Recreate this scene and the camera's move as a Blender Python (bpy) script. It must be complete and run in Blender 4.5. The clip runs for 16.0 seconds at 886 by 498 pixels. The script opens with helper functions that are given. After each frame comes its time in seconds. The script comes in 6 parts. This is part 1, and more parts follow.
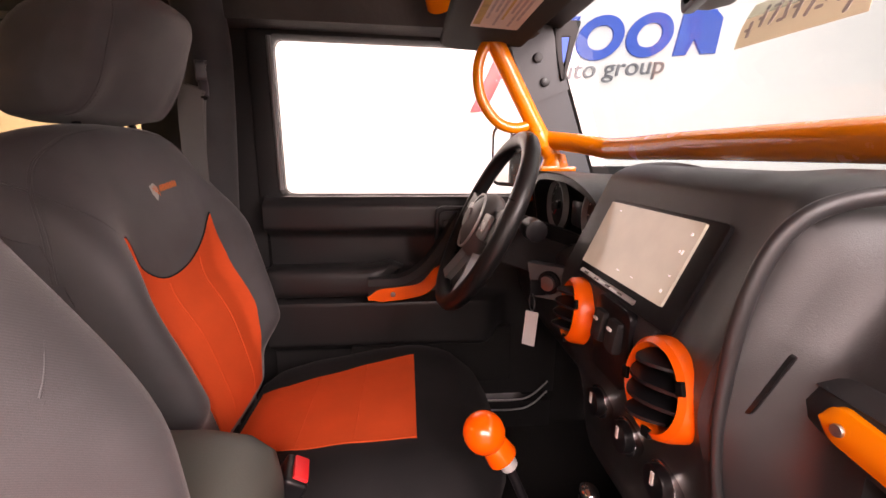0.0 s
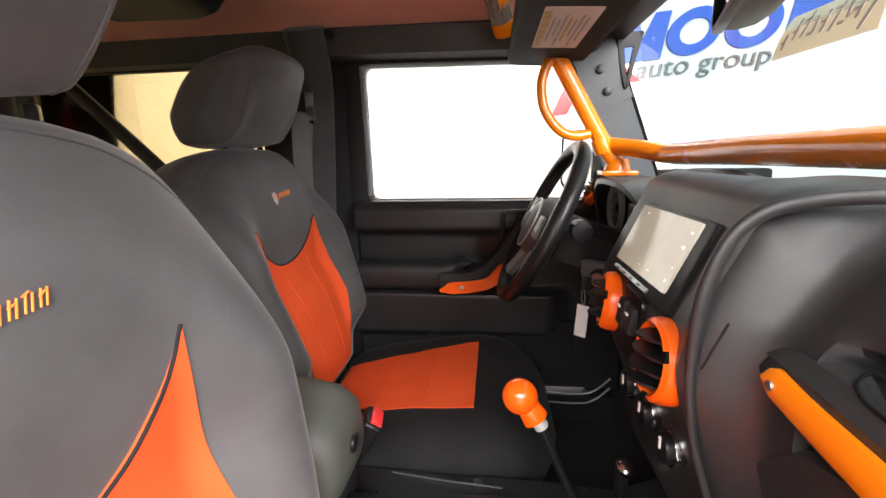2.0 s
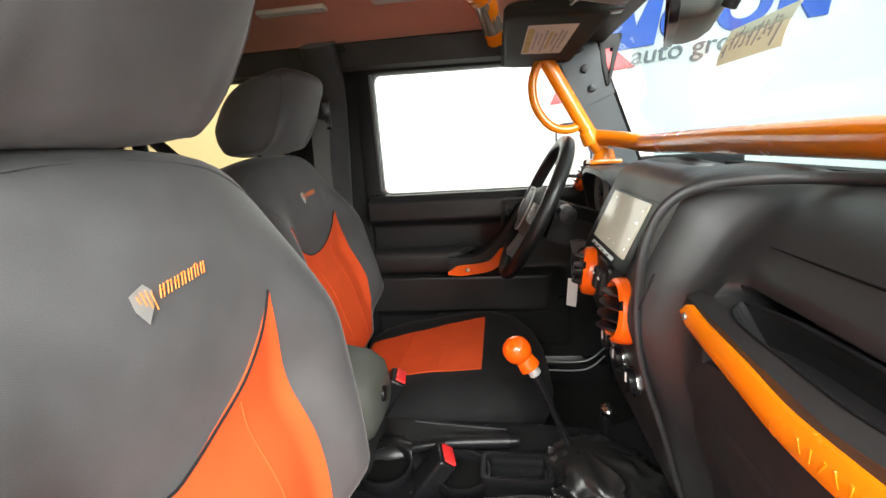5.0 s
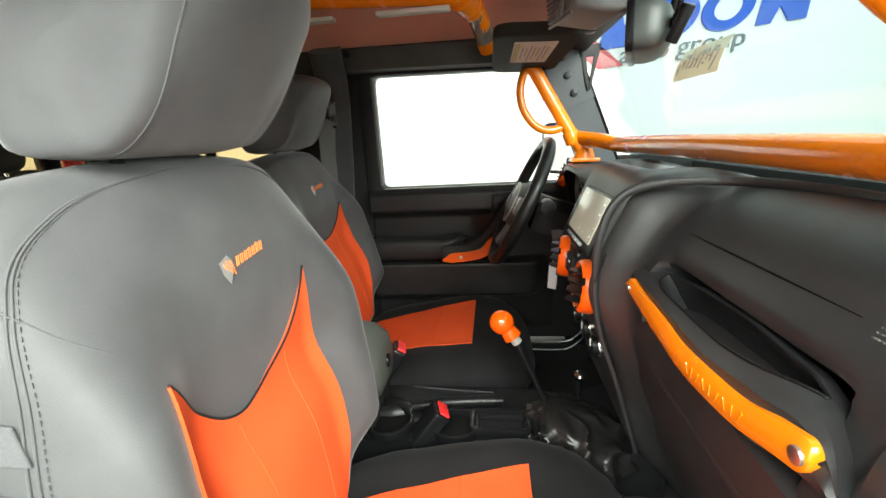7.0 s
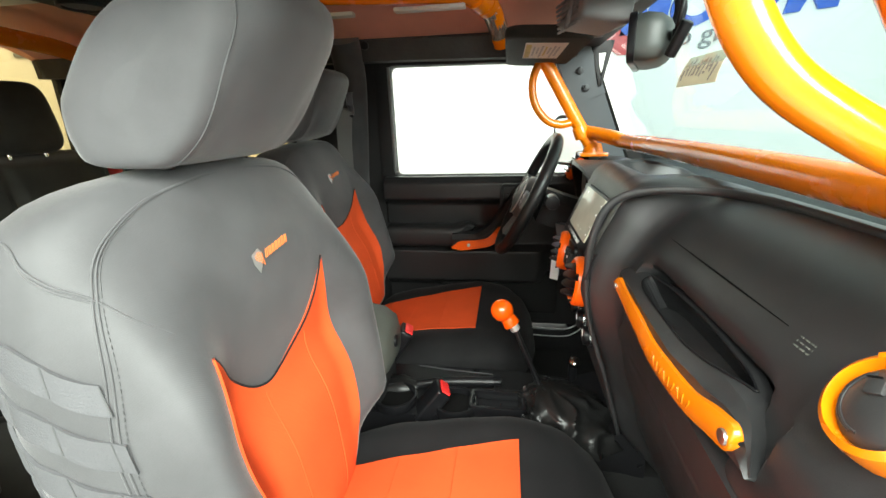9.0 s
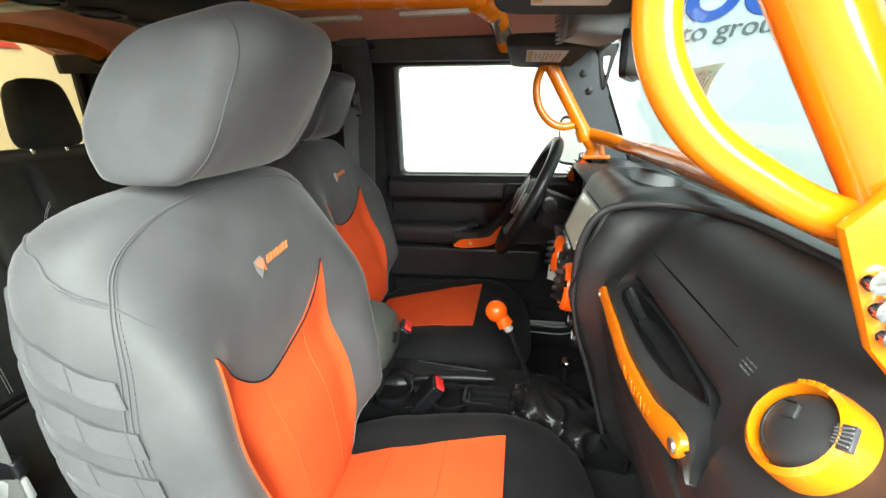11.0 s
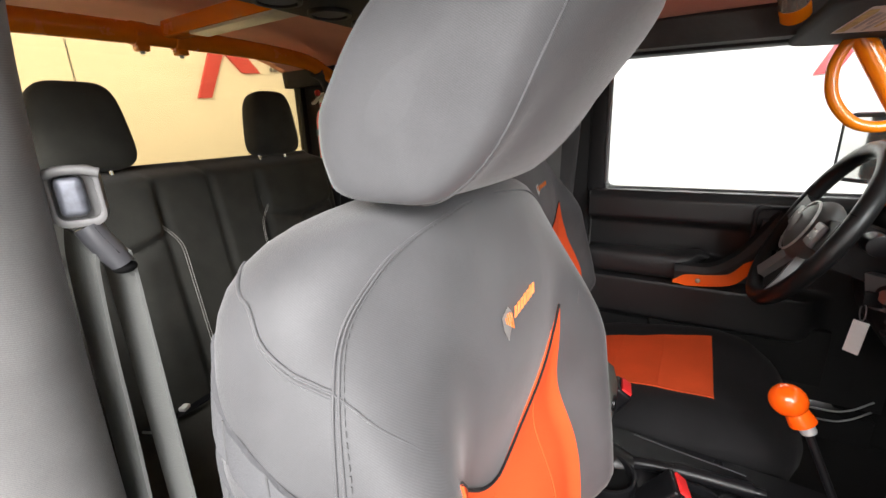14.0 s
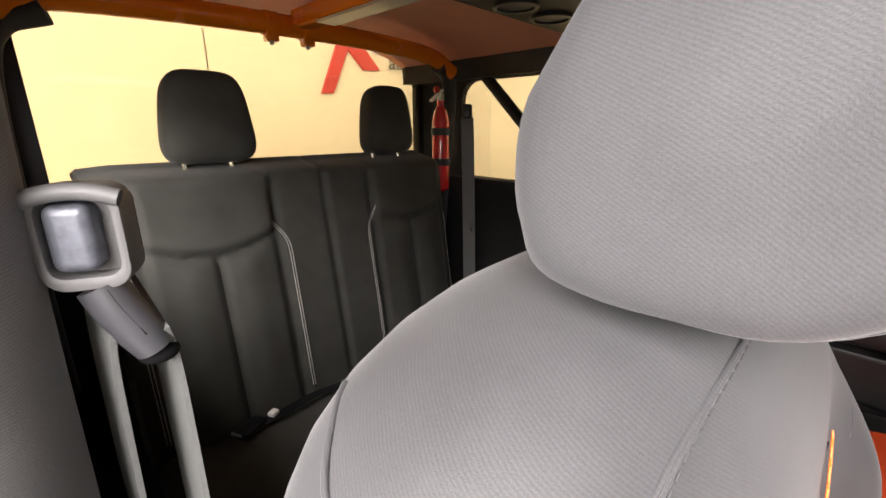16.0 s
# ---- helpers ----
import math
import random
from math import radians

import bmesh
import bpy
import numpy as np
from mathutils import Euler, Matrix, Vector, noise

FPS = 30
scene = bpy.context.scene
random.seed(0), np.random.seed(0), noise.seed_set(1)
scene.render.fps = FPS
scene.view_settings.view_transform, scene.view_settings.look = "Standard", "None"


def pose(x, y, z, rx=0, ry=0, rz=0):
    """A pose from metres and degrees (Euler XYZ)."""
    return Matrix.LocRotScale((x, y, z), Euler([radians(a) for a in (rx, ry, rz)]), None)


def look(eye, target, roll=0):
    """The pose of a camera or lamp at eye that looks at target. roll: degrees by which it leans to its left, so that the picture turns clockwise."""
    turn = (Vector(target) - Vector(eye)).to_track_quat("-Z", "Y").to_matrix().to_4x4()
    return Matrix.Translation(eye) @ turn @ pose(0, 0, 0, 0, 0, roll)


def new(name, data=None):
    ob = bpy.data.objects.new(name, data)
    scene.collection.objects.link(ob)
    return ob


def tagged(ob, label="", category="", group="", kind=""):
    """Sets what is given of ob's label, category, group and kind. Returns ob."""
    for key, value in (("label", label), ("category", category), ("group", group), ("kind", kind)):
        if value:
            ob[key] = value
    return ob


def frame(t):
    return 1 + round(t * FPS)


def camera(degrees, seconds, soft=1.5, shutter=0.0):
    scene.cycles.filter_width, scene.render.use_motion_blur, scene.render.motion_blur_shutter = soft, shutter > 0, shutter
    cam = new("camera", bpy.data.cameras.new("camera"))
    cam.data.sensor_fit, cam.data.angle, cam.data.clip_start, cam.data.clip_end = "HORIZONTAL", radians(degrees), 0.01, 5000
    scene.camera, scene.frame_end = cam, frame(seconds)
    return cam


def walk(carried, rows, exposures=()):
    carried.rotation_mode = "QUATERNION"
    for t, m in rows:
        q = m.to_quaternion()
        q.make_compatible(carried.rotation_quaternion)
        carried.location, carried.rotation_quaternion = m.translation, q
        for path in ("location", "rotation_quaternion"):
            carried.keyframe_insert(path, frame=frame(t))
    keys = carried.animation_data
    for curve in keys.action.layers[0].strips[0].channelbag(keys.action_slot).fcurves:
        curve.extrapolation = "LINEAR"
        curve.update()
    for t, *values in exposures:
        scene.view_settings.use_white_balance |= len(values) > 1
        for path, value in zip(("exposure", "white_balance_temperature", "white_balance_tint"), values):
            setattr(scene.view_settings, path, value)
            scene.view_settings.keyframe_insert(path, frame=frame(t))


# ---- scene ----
cam = camera(93.0, 16.0)
PATH = [
    (0, (0.258, -0.373, 1.391), (0.425, 1.57, 0.946), 0.4),
    (0.5, (0.272, -0.402, 1.387), (0.291, 1.55, 0.955), 0.2),
    (1, (0.28, -0.436, 1.393), (0.184, 1.516, 0.969), -0.1),
    (1.5, (0.292, -0.468, 1.403), (0.109, 1.479, 0.982), -0.5),
    (2, (0.304, -0.488, 1.405), (0.068, 1.452, 0.977), -1.2),
    (2.5, (0.316, -0.506, 1.408), (0.05, 1.426, 0.963), -1.9),
    (3, (0.327, -0.526, 1.408), (0.047, 1.402, 0.957), -2.4),
    (3.5, (0.327, -0.543, 1.409), (0.038, 1.381, 0.948), -3.0),
    (3.7, (0.325, -0.552, 1.412), (0.043, 1.378, 0.968), -2.9),
    (5.8, (0.314, -0.669, 1.433), (0.045, 1.252, 0.946), -4.1),
    (6, (0.311, -0.682, 1.437), (0.047, 1.239, 0.946), -3.9),
    (6.5, (0.319, -0.718, 1.439), (0.066, 1.203, 0.941), -3.7),
    (7, (0.329, -0.742, 1.442), (0.091, 1.178, 0.937), -3.2),
    (7.5, (0.33, -0.761, 1.447), (0.087, 1.154, 0.922), -2.8),
    (8, (0.334, -0.777, 1.463), (0.078, 1.131, 0.921), -2.4),
    (8.5, (0.342, -0.786, 1.473), (0.067, 1.111, 0.904), -2.1),
    (9, (0.349, -0.792, 1.478), (0.051, 1.096, 0.888), -1.8),
    (11.5, (0.388, -0.816, 1.52), (0.019, 1.044, 0.883), -0.7),
    (12, (0.392, -0.819, 1.524), (-0.038, 1.029, 0.892), -0.8),
    (12.5, (0.36, -0.8, 1.519), (-0.188, 1.021, 0.9), -1.4),
    (13, (0.303, -0.768, 1.51), (-0.401, 1.006, 0.912), -1.9),
    (13.5, (0.246, -0.725, 1.5), (-0.604, 0.989, 0.915), -2.1),
    (14, (0.187, -0.671, 1.493), (-0.809, 0.967, 0.924), -2.3),
    (14.5, (0.13, -0.624, 1.488), (-0.992, 0.933, 0.925), -2.1),
    (15, (0.095, -0.593, 1.489), (-1.121, 0.892, 0.929), -1.6),
    (15.5, (0.067, -0.583, 1.492), (-1.224, 0.838, 0.936), -0.6),
    (16, (0.043, -0.575, 1.496), (-1.298, 0.801, 0.939), -0.0),
]
EXPOSURES = [(0.0, 0.0, 7700, 38), (1.5, 0.15, 6800, 18), (3.5, 0.14, 6500, 11), (6.0, 0.06, 6500, 1), (8.0, -0.03, 6500, -2), (11.4, -0.03, 6300, -3), (12.3, -0.28, 6400, 14), (13.0, -0.18, 6350, 14), (14.0, -0.16, 6450, 12), (16.0, -0.13, 6700, 17)]
walk(cam, [(t, look(eye, target, roll)) for t, eye, target, roll in PATH], EXPOSURES)

# ---- light: unseen area lamps added in a white photo studio ----
world = bpy.data.worlds.new("studio_air")
scene.world = world
world.use_nodes = True
world.node_tree.nodes["Background"].inputs[0].default_value = (0.9, 0.95, 1.0, 1)
world.node_tree.nodes["Background"].inputs[1].default_value = 0.09


def area(name, at, target, sx, sy, watts, colour):
    lamp = bpy.data.lights.new(name, "AREA")
    lamp.shape, lamp.size, lamp.size_y, lamp.energy, lamp.color = "RECTANGLE", sx, sy, watts, colour
    ob = new(name, lamp)
    ob.matrix_world = look(at, target)
    return ob


# lamps added to brighten the cabin and the walls; none is in view
area("added_lamp_overhead_left", (0.6, 2.0, 3.3), (0.6, 2.0, 0), 5.0, 1.6, 26, (1.0, 0.99, 0.97))
area("added_lamp_right", (0.3, -2.3, 2.9), (0.1, -0.4, 1.35), 3.0, 1.3, 285, (1.0, 0.99, 0.97))
area("added_lamp_front_right", (2.1, -2.9, 2.5), (0.2, -0.4, 1.35), 2.0, 1.6, 285, (1.0, 0.99, 0.97))
area("added_lamp_front", (3.2, 0.2, 3.2), (1.5, 0.1, 0.9), 1.6, 3.6, 45, (0.95, 0.99, 1.0))
area("added_lamp_rear", (-2.0, 0.4, 3.3), (-2.4, 0.4, 0), 1.0, 3.6, 24, (1.0, 0.94, 0.82))


# ---- materials ----
def mat(name, colour, rough=0.5, metal=0.0, vary=0.0, vscale=6.0, bump=0.0, bscale=400.0, coat=0.0, sheen=0.0, spec=0.5, rvary=0.0, fine=0.0):
    m = bpy.data.materials.new(name)
    m.use_nodes = True
    nt = m.node_tree
    p = nt.nodes["Principled BSDF"]
    p.inputs["Base Color"].default_value = (*colour, 1)
    p.inputs["Roughness"].default_value = rough
    p.inputs["Metallic"].default_value = metal
    p.inputs["Coat Weight"].default_value = coat
    p.inputs["Coat Roughness"].default_value = 0.06
    p.inputs["Sheen Weight"].default_value = sheen
    p.inputs["Sheen Roughness"].default_value = 0.4
    p.inputs["Specular IOR Level"].default_value = spec
    tc = nt.nodes.new("ShaderNodeTexCoord")

    def tex(scale, detail=4.0):
        n = nt.nodes.new("ShaderNodeTexNoise")
        n.inputs["Scale"].default_value = scale
        n.inputs["Detail"].default_value = detail
        nt.links.new(tc.outputs["Object"], n.inputs["Vector"])
        return n

    if vary or fine:
        big = tex(vscale)
        mr = nt.nodes.new("ShaderNodeMapRange")
        mr.inputs["From Min"].default_value, mr.inputs["From Max"].default_value = 0.3, 0.7
        mr.inputs["To Min"].default_value, mr.inputs["To Max"].default_value = 1 - vary, 1 + vary
        nt.links.new(big.outputs["Fac"], mr.inputs["Value"])
        last = mr.outputs[0]
        if fine:
            small = tex(bscale, 2.0)
            mf = nt.nodes.new("ShaderNodeMapRange")
            mf.inputs["From Min"].default_value, mf.inputs["From Max"].default_value = 0.3, 0.7
            mf.inputs["To Min"].default_value, mf.inputs["To Max"].default_value = 1 - fine, 1 + fine
            nt.links.new(small.outputs["Fac"], mf.inputs["Value"])
            mm = nt.nodes.new("ShaderNodeMath")
            mm.operation = "MULTIPLY"
            nt.links.new(last, mm.inputs[0])
            nt.links.new(mf.outputs[0], mm.inputs[1])
            last = mm.outputs[0]
        mx = nt.nodes.new("ShaderNodeVectorMath")
        mx.operation = "SCALE"
        mx.inputs[0].default_value = colour
        nt.links.new(last, mx.inputs["Scale"])
        nt.links.new(mx.outputs[0], p.inputs["Base Color"])
    if rvary:
        rn = tex(vscale * 3)
        rr = nt.nodes.new("ShaderNodeMapRange")
        rr.inputs["From Min"].default_value, rr.inputs["From Max"].default_value = 0.3, 0.7
        rr.inputs["To Min"].default_value, rr.inputs["To Max"].default_value = max(0.02, rough - rvary), min(1, rough + rvary)
        nt.links.new(rn.outputs["Fac"], rr.inputs["Value"])
        nt.links.new(rr.outputs[0], p.inputs["Roughness"])
    if bump:
        bn = tex(bscale, 3.0)
        b = nt.nodes.new("ShaderNodeBump")
        b.inputs["Strength"].default_value = bump
        b.inputs["Distance"].default_value = 0.002
        nt.links.new(bn.outputs["Fac"], b.inputs["Height"])
        nt.links.new(b.outputs["Normal"], p.inputs["Normal"])
    return m


def twill(name, colour, sheen=0.3, period=0.0011, rough=0.8, spec=0.15, vary=0.17):
    """Woven cloth with fine diagonal ribs and a soft nap."""
    m = mat(name, colour, rough, vary=vary, vscale=14.0, sheen=sheen, spec=spec, fine=0.10, bscale=1500)
    nt = m.node_tree
    p = nt.nodes["Principled BSDF"]
    tc = nt.nodes.new("ShaderNodeTexCoord")
    mp = nt.nodes.new("ShaderNodeMapping")
    d = Vector((0.45, 0.40, 0.80)).normalized()
    e2 = d.cross(Vector((0, 0, 1))).normalized()
    mp.inputs["Rotation"].default_value = Matrix((d, e2, d.cross(e2))).to_euler()
    nt.links.new(tc.outputs["Object"], mp.inputs["Vector"])
    wv = nt.nodes.new("ShaderNodeTexWave")
    wv.inputs["Scale"].default_value = 2 * math.pi / (20 * period)
    wv.inputs["Distortion"].default_value = 1.1
    wv.inputs["Detail"].default_value = 1.5
    wv.inputs["Detail Scale"].default_value = 3.0
    nt.links.new(mp.outputs[0], wv.inputs["Vector"])
    nz = nt.nodes.new("ShaderNodeTexNoise")
    nz.inputs["Scale"].default_value = 2000
    nt.links.new(tc.outputs["Object"], nz.inputs["Vector"])
    b = nt.nodes.new("ShaderNodeBump")
    b.inputs["Strength"].default_value = 0.16
    b.inputs["Distance"].default_value = 0.0015
    nt.links.new(nz.outputs["Fac"], b.inputs["Height"])
    nt.links.new(b.outputs["Normal"], p.inputs["Normal"])
    rib = nt.nodes.new("ShaderNodeMapRange")
    rib.inputs["To Min"].default_value, rib.inputs["To Max"].default_value = 0.89, 1.08
    nt.links.new(wv.outputs["Fac"], rib.inputs["Value"])
    sc = nt.nodes.new("ShaderNodeVectorMath")
    sc.operation = "SCALE"
    nt.links.new(p.inputs["Base Color"].links[0].from_socket, sc.inputs[0])
    nt.links.new(rib.outputs[0], sc.inputs["Scale"])
    nt.links.new(sc.outputs[0], p.inputs["Base Color"])
    return m


def glass(name, colour, rough=0.0):
    m = bpy.data.materials.new(name)
    m.use_nodes = True
    nt = m.node_tree
    nt.nodes.clear()
    out = nt.nodes.new("ShaderNodeOutputMaterial")
    tr = nt.nodes.new("ShaderNodeBsdfTransparent")
    tr.inputs[0].default_value = (*colour, 1)
    gl = nt.nodes.new("ShaderNodeBsdfGlossy")
    gl.inputs["Roughness"].default_value = 0.02
    fr = nt.nodes.new("ShaderNodeFresnel")
    fr.inputs[0].default_value = 1.45
    mx = nt.nodes.new("ShaderNodeMixShader")
    nt.links.new(fr.outputs[0], mx.inputs[0])
    nt.links.new(tr.outputs[0], mx.inputs[1])
    nt.links.new(gl.outputs[0], mx.inputs[2])
    nt.links.new(mx.outputs[0], out.inputs[0])
    return m


def glow(name, colour, strength):
    m = bpy.data.materials.new(name)
    m.use_nodes = True
    p = m.node_tree.nodes["Principled BSDF"]
    p.inputs["Base Color"].default_value = (*colour, 1)
    p.inputs["Emission Color"].default_value = (*colour, 1)
    p.inputs["Emission Strength"].default_value = strength
    p.inputs["Roughness"].default_value = 0.15
    return m


M_CLOTH = twill("charcoal_seat_cloth", (0.064, 0.0635, 0.066), sheen=0.2, rough=0.6, spec=0.35)
M_CLOTH_D = twill("black_seat_cloth", (0.0125, 0.0123, 0.013), sheen=0.04)
M_BENCH = twill("black_bench_cloth", (0.040, 0.040, 0.0355), sheen=0.1)
M_ORANGE_CLOTH = twill("orange_seat_cloth", (0.68, 0.086, 0.022), sheen=0.0, vary=0.06)
M_THREAD = mat("grey_thread", (0.055, 0.055, 0.056), 0.8)
M_THREAD_O = mat("orange_thread", (0.85, 0.2, 0.03), 0.5)
M_WHITE_THREAD = mat("white_thread", (0.7, 0.68, 0.65), 0.6)
M_BELT = mat("grey_belt_webbing", (0.13, 0.133, 0.127), 0.7, vary=0.12, bump=0.4, bscale=500)
M_WEB = mat("grey_webbing", (0.066, 0.066, 0.070), 0.85, vary=0.15, bump=0.4, bscale=500)
M_ORANGE = mat("orange_gloss_paint", (0.90, 0.232, 0.004), 0.22, coat=0.6, vary=0.05, rvary=0.08, bump=0.03, bscale=60)
M_ORANGE_PL = mat("orange_plastic", (0.90, 0.120, 0.005), 0.30, vary=0.04, bump=0.05, bscale=300)
M_BLACK = mat("black_grained_vinyl", (0.023, 0.0233, 0.0245), 0.40, spec=0.65, vary=0.15, bump=0.13, bscale=1100, rvary=0.05)
M_SMOOTH = mat("black_smooth_plastic", (0.007, 0.007, 0.008), 0.33, spec=0.3, vary=0.2, bump=0.04, bscale=200, rvary=0.06)
M_MATTE = mat("black_matte_plastic", (0.017, 0.017, 0.0175), 0.55, spec=0.25, vary=0.2, bump=0.15, bscale=300)
M_DOOR = mat("black_door_plastic", (0.019, 0.019, 0.0195), 0.40, spec=0.45, vary=0.15, bump=0.10, bscale=700, rvary=0.06)
M_DARK = mat("dark_void", (0.005, 0.005, 0.005), 0.8, spec=0.1)
M_CARPET = mat("black_carpet", (0.007, 0.007, 0.007), 0.95, vary=0.3, bump=0.6, bscale=350)
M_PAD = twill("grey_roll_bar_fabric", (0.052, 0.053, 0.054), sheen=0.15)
# same fabric, with the strong light on the right pillar put into its colour
M_PAD_LIT = twill("grey_roll_bar_fabric_lit", (0.165, 0.163, 0.161), sheen=0.15)
M_ADJ = mat("grey_adjuster_plastic", (0.13, 0.128, 0.127), 0.5, vary=0.15, bump=0.1, bscale=200)
M_HEADER = mat("black_top_fabric", (0.042, 0.041, 0.039), 0.85, vary=0.3, bump=0.5, bscale=90)
M_LINER = mat("salmon_top_liner", (0.80, 0.36, 0.26), 0.6, vary=0.08, bump=0.1, bscale=30)
M_CHROME = mat("chrome", (0.8, 0.8, 0.8), 0.12, 1.0)
M_STEEL = mat("brushed_steel", (0.55, 0.55, 0.55), 0.35, 1.0, vary=0.1)
M_PILLAR = mat("dark_grey_pillar_paint", (0.034, 0.043, 0.049), 0.5, vary=0.12, bump=0.1, bscale=250)
M_CLIP = mat("dark_grey_plastic", (0.05, 0.05, 0.055), 0.36, vary=0.1, rvary=0.08, bump=0.05, bscale=300)
M_VISOR = mat("dark_olive_visor_vinyl", (0.030, 0.031, 0.0275), 0.8, spec=0.12, vary=0.12, bump=0.2, bscale=500)
M_MIRSHELL = mat("grey_green_mirror_shell", (0.060, 0.068, 0.064), 0.45, vary=0.12, bump=0.08, bscale=400)
M_GREYPL = mat("grey_plastic", (0.16, 0.16, 0.16), 0.5, vary=0.1, bump=0.1, bscale=300)
M_FLAP = mat("charcoal_flap_plastic", (0.034, 0.034, 0.035), 0.42, vary=0.1, bump=0.06, bscale=500)
M_OLIVE = mat("grey_green_vinyl", (0.07, 0.075, 0.065), 0.55, vary=0.1, bump=0.2, bscale=400)
M_COLLAR = mat("satin_silver", (0.55, 0.55, 0.54), 0.35, 0.4)
M_LEATHER = mat("black_leather", (0.009, 0.009, 0.009), 0.33, spec=0.42, vary=0.2, bump=0.12, bscale=400, rvary=0.08)
M_KNOB = mat("orange_knob_lacquer", (0.90, 0.105, 0.004), 0.18, coat=0.5, bump=0.02, bscale=80)
M_BUTTON = mat("blue_grey_push_button", (0.15, 0.158, 0.185), 0.42, 0.4, vary=0.25, vscale=160, rvary=0.1, bump=0.1, bscale=300)
M_HUB = mat("dark_grey_hub_plastic", (0.09, 0.092, 0.09), 0.42, vary=0.15, bump=0.08, bscale=500)
M_POD = mat("satin_grey_spoke_plastic", (0.26, 0.26, 0.255), 0.35, 0.3, vary=0.1)
M_RED = mat("red_button", (0.75, 0.03, 0.03), 0.35)
M_REDGLOSS = mat("red_gloss_paint", (0.6, 0.02, 0.02), 0.25, coat=0.4)
M_WHITEPL = mat("white_plastic", (0.75, 0.75, 0.73), 0.5)
# off-white for the studio's reflection on the underside of the cage
M_PALE_REFLECTION = mat("pale_studio_reflection", (0.62, 0.58, 0.5), 0.3, vary=0.06)
# pale colour paints a white reflection on the glossy orange tube
M_SLEEVE = mat("white_reflection_on_orange", (0.80, 0.66, 0.52), 0.14, 0.75, vary=0.05)
M_PAPER = mat("paper", (0.74, 0.66, 0.56), 0.8, vary=0.06, vscale=20)
M_NOTE = mat("thin_translucent_paper", (0.80, 0.74, 0.62), 0.8, vary=0.06, vscale=20)
_nt = M_NOTE.node_tree
_tl, _mx = _nt.nodes.new("ShaderNodeBsdfTranslucent"), _nt.nodes.new("ShaderNodeMixShader")
_tl.inputs[0].default_value = (0.85, 0.78, 0.64, 1)
_mx.inputs[0].default_value = 0.6
_nt.links.new(_nt.nodes["Principled BSDF"].outputs[0], _mx.inputs[1])
_nt.links.new(_tl.outputs[0], _mx.inputs[2])
_nt.links.new(_mx.outputs[0], _nt.nodes["Material Output"].inputs[0])
M_PRINT = mat("ochre_print", (0.55, 0.40, 0.12), 0.7, vary=0.2, vscale=60)
M_PRINT2 = mat("grey_print", (0.45, 0.40, 0.36), 0.7, vary=0.2, vscale=60)
M_INK = mat("ink", (0.42, 0.36, 0.33), 0.8)
M_WALL = mat("white_studio_wall", (0.82, 0.82, 0.80), 0.7, vary=0.02, vscale=0.8)
M_FLOOR = mat("grey_studio_floor", (0.30, 0.30, 0.295), 0.4, vary=0.08, vscale=1.5)
M_BLUE = mat("blue_sign", (0.02, 0.10, 0.55), 0.4, vary=0.06)
M_SIGNRED = mat("red_sign", (0.58, 0.07, 0.08), 0.4, vary=0.06)
M_SIGNGREY = mat("grey_sign", (0.16, 0.17, 0.19), 0.4, vary=0.06)
M_GLASS = glass("clear_glass", (0.96, 0.98, 0.97))
M_WINDSHIELD = glass("green_tinted_glass", (0.44, 0.54, 0.555))
M_VINYL = glass("amber_vinyl_window", (0.80, 0.70, 0.50))
# pale colour and faint emission carry the window's reflection on the glass
M_SCREEN = mat("display_glass", (0.56, 0.555, 0.45), 0.12, vary=0.08, vscale=25, coat=0.3)
_p = M_SCREEN.node_tree.nodes["Principled BSDF"]
_p.inputs["Emission Color"].default_value = (0.80, 0.75, 0.60, 1)
_p.inputs["Emission Strength"].default_value = 0.2
M_ICON = glow("lit_white_icon", (0.95, 0.95, 0.92), 0.62)
M_MIRROR = mat("mirror", (0.85, 0.85, 0.85), 0.03, 1.0)


# ---- mesh helpers ----
def finish(name, bm, material, parent=None, label="", angle=38):
    me = bpy.data.meshes.new(name)
    bmesh.ops.recalc_face_normals(bm, faces=bm.faces[:])
    bm.to_mesh(me)
    bm.free()
    me.materials.append(material)
    me.shade_smooth()
    me.set_sharp_from_angle(angle=radians(angle))
    ob = new(name, me)
    if parent is not None:
        ob.parent = parent
    if label:
        ob["label"] = label
    return ob


def part(name, bm, material, parent, label="", angle=38):
    return finish(name, bm, material, parent, label, angle)


def root(name, at, label, category, group="", kind="", turn=0.0):
    ob = new(name)
    ob.matrix_world = pose(*at, 0, 0, turn)
    ob.empty_display_size = 0.05
    return tagged(ob, label, category, group, kind)


def bevel(bm, width, seg=2, angle=30):
    es = [e for e in bm.edges if len(e.link_faces) == 2 and e.calc_face_angle(0) > radians(angle)]
    if es:
        bmesh.ops.bevel(bm, geom=es, offset=width, segments=seg, affect="EDGES", profile=0.6, clamp_overlap=True)


def box(size, at=(0, 0, 0), rot=(0, 0, 0), bev=0.004, seg=2, bm=None):
    b = bmesh.new()
    bmesh.ops.create_cube(b, size=1)
    bmesh.ops.transform(b, matrix=Matrix.Diagonal((*size, 1)), verts=b.verts[:])
    if bev:
        bevel(b, min(bev, 0.45 * min(size)), seg)
    bmesh.ops.transform(b, matrix=pose(*at, *rot), verts=b.verts[:])
    return merge(bm, b)


def merge(bm, b):
    if bm is None:
        return b
    me = bpy.data.meshes.new("tmp")
    b.to_mesh(me)
    b.free()
    bm.from_mesh(me)
    bpy.data.meshes.remove(me)
    return bm


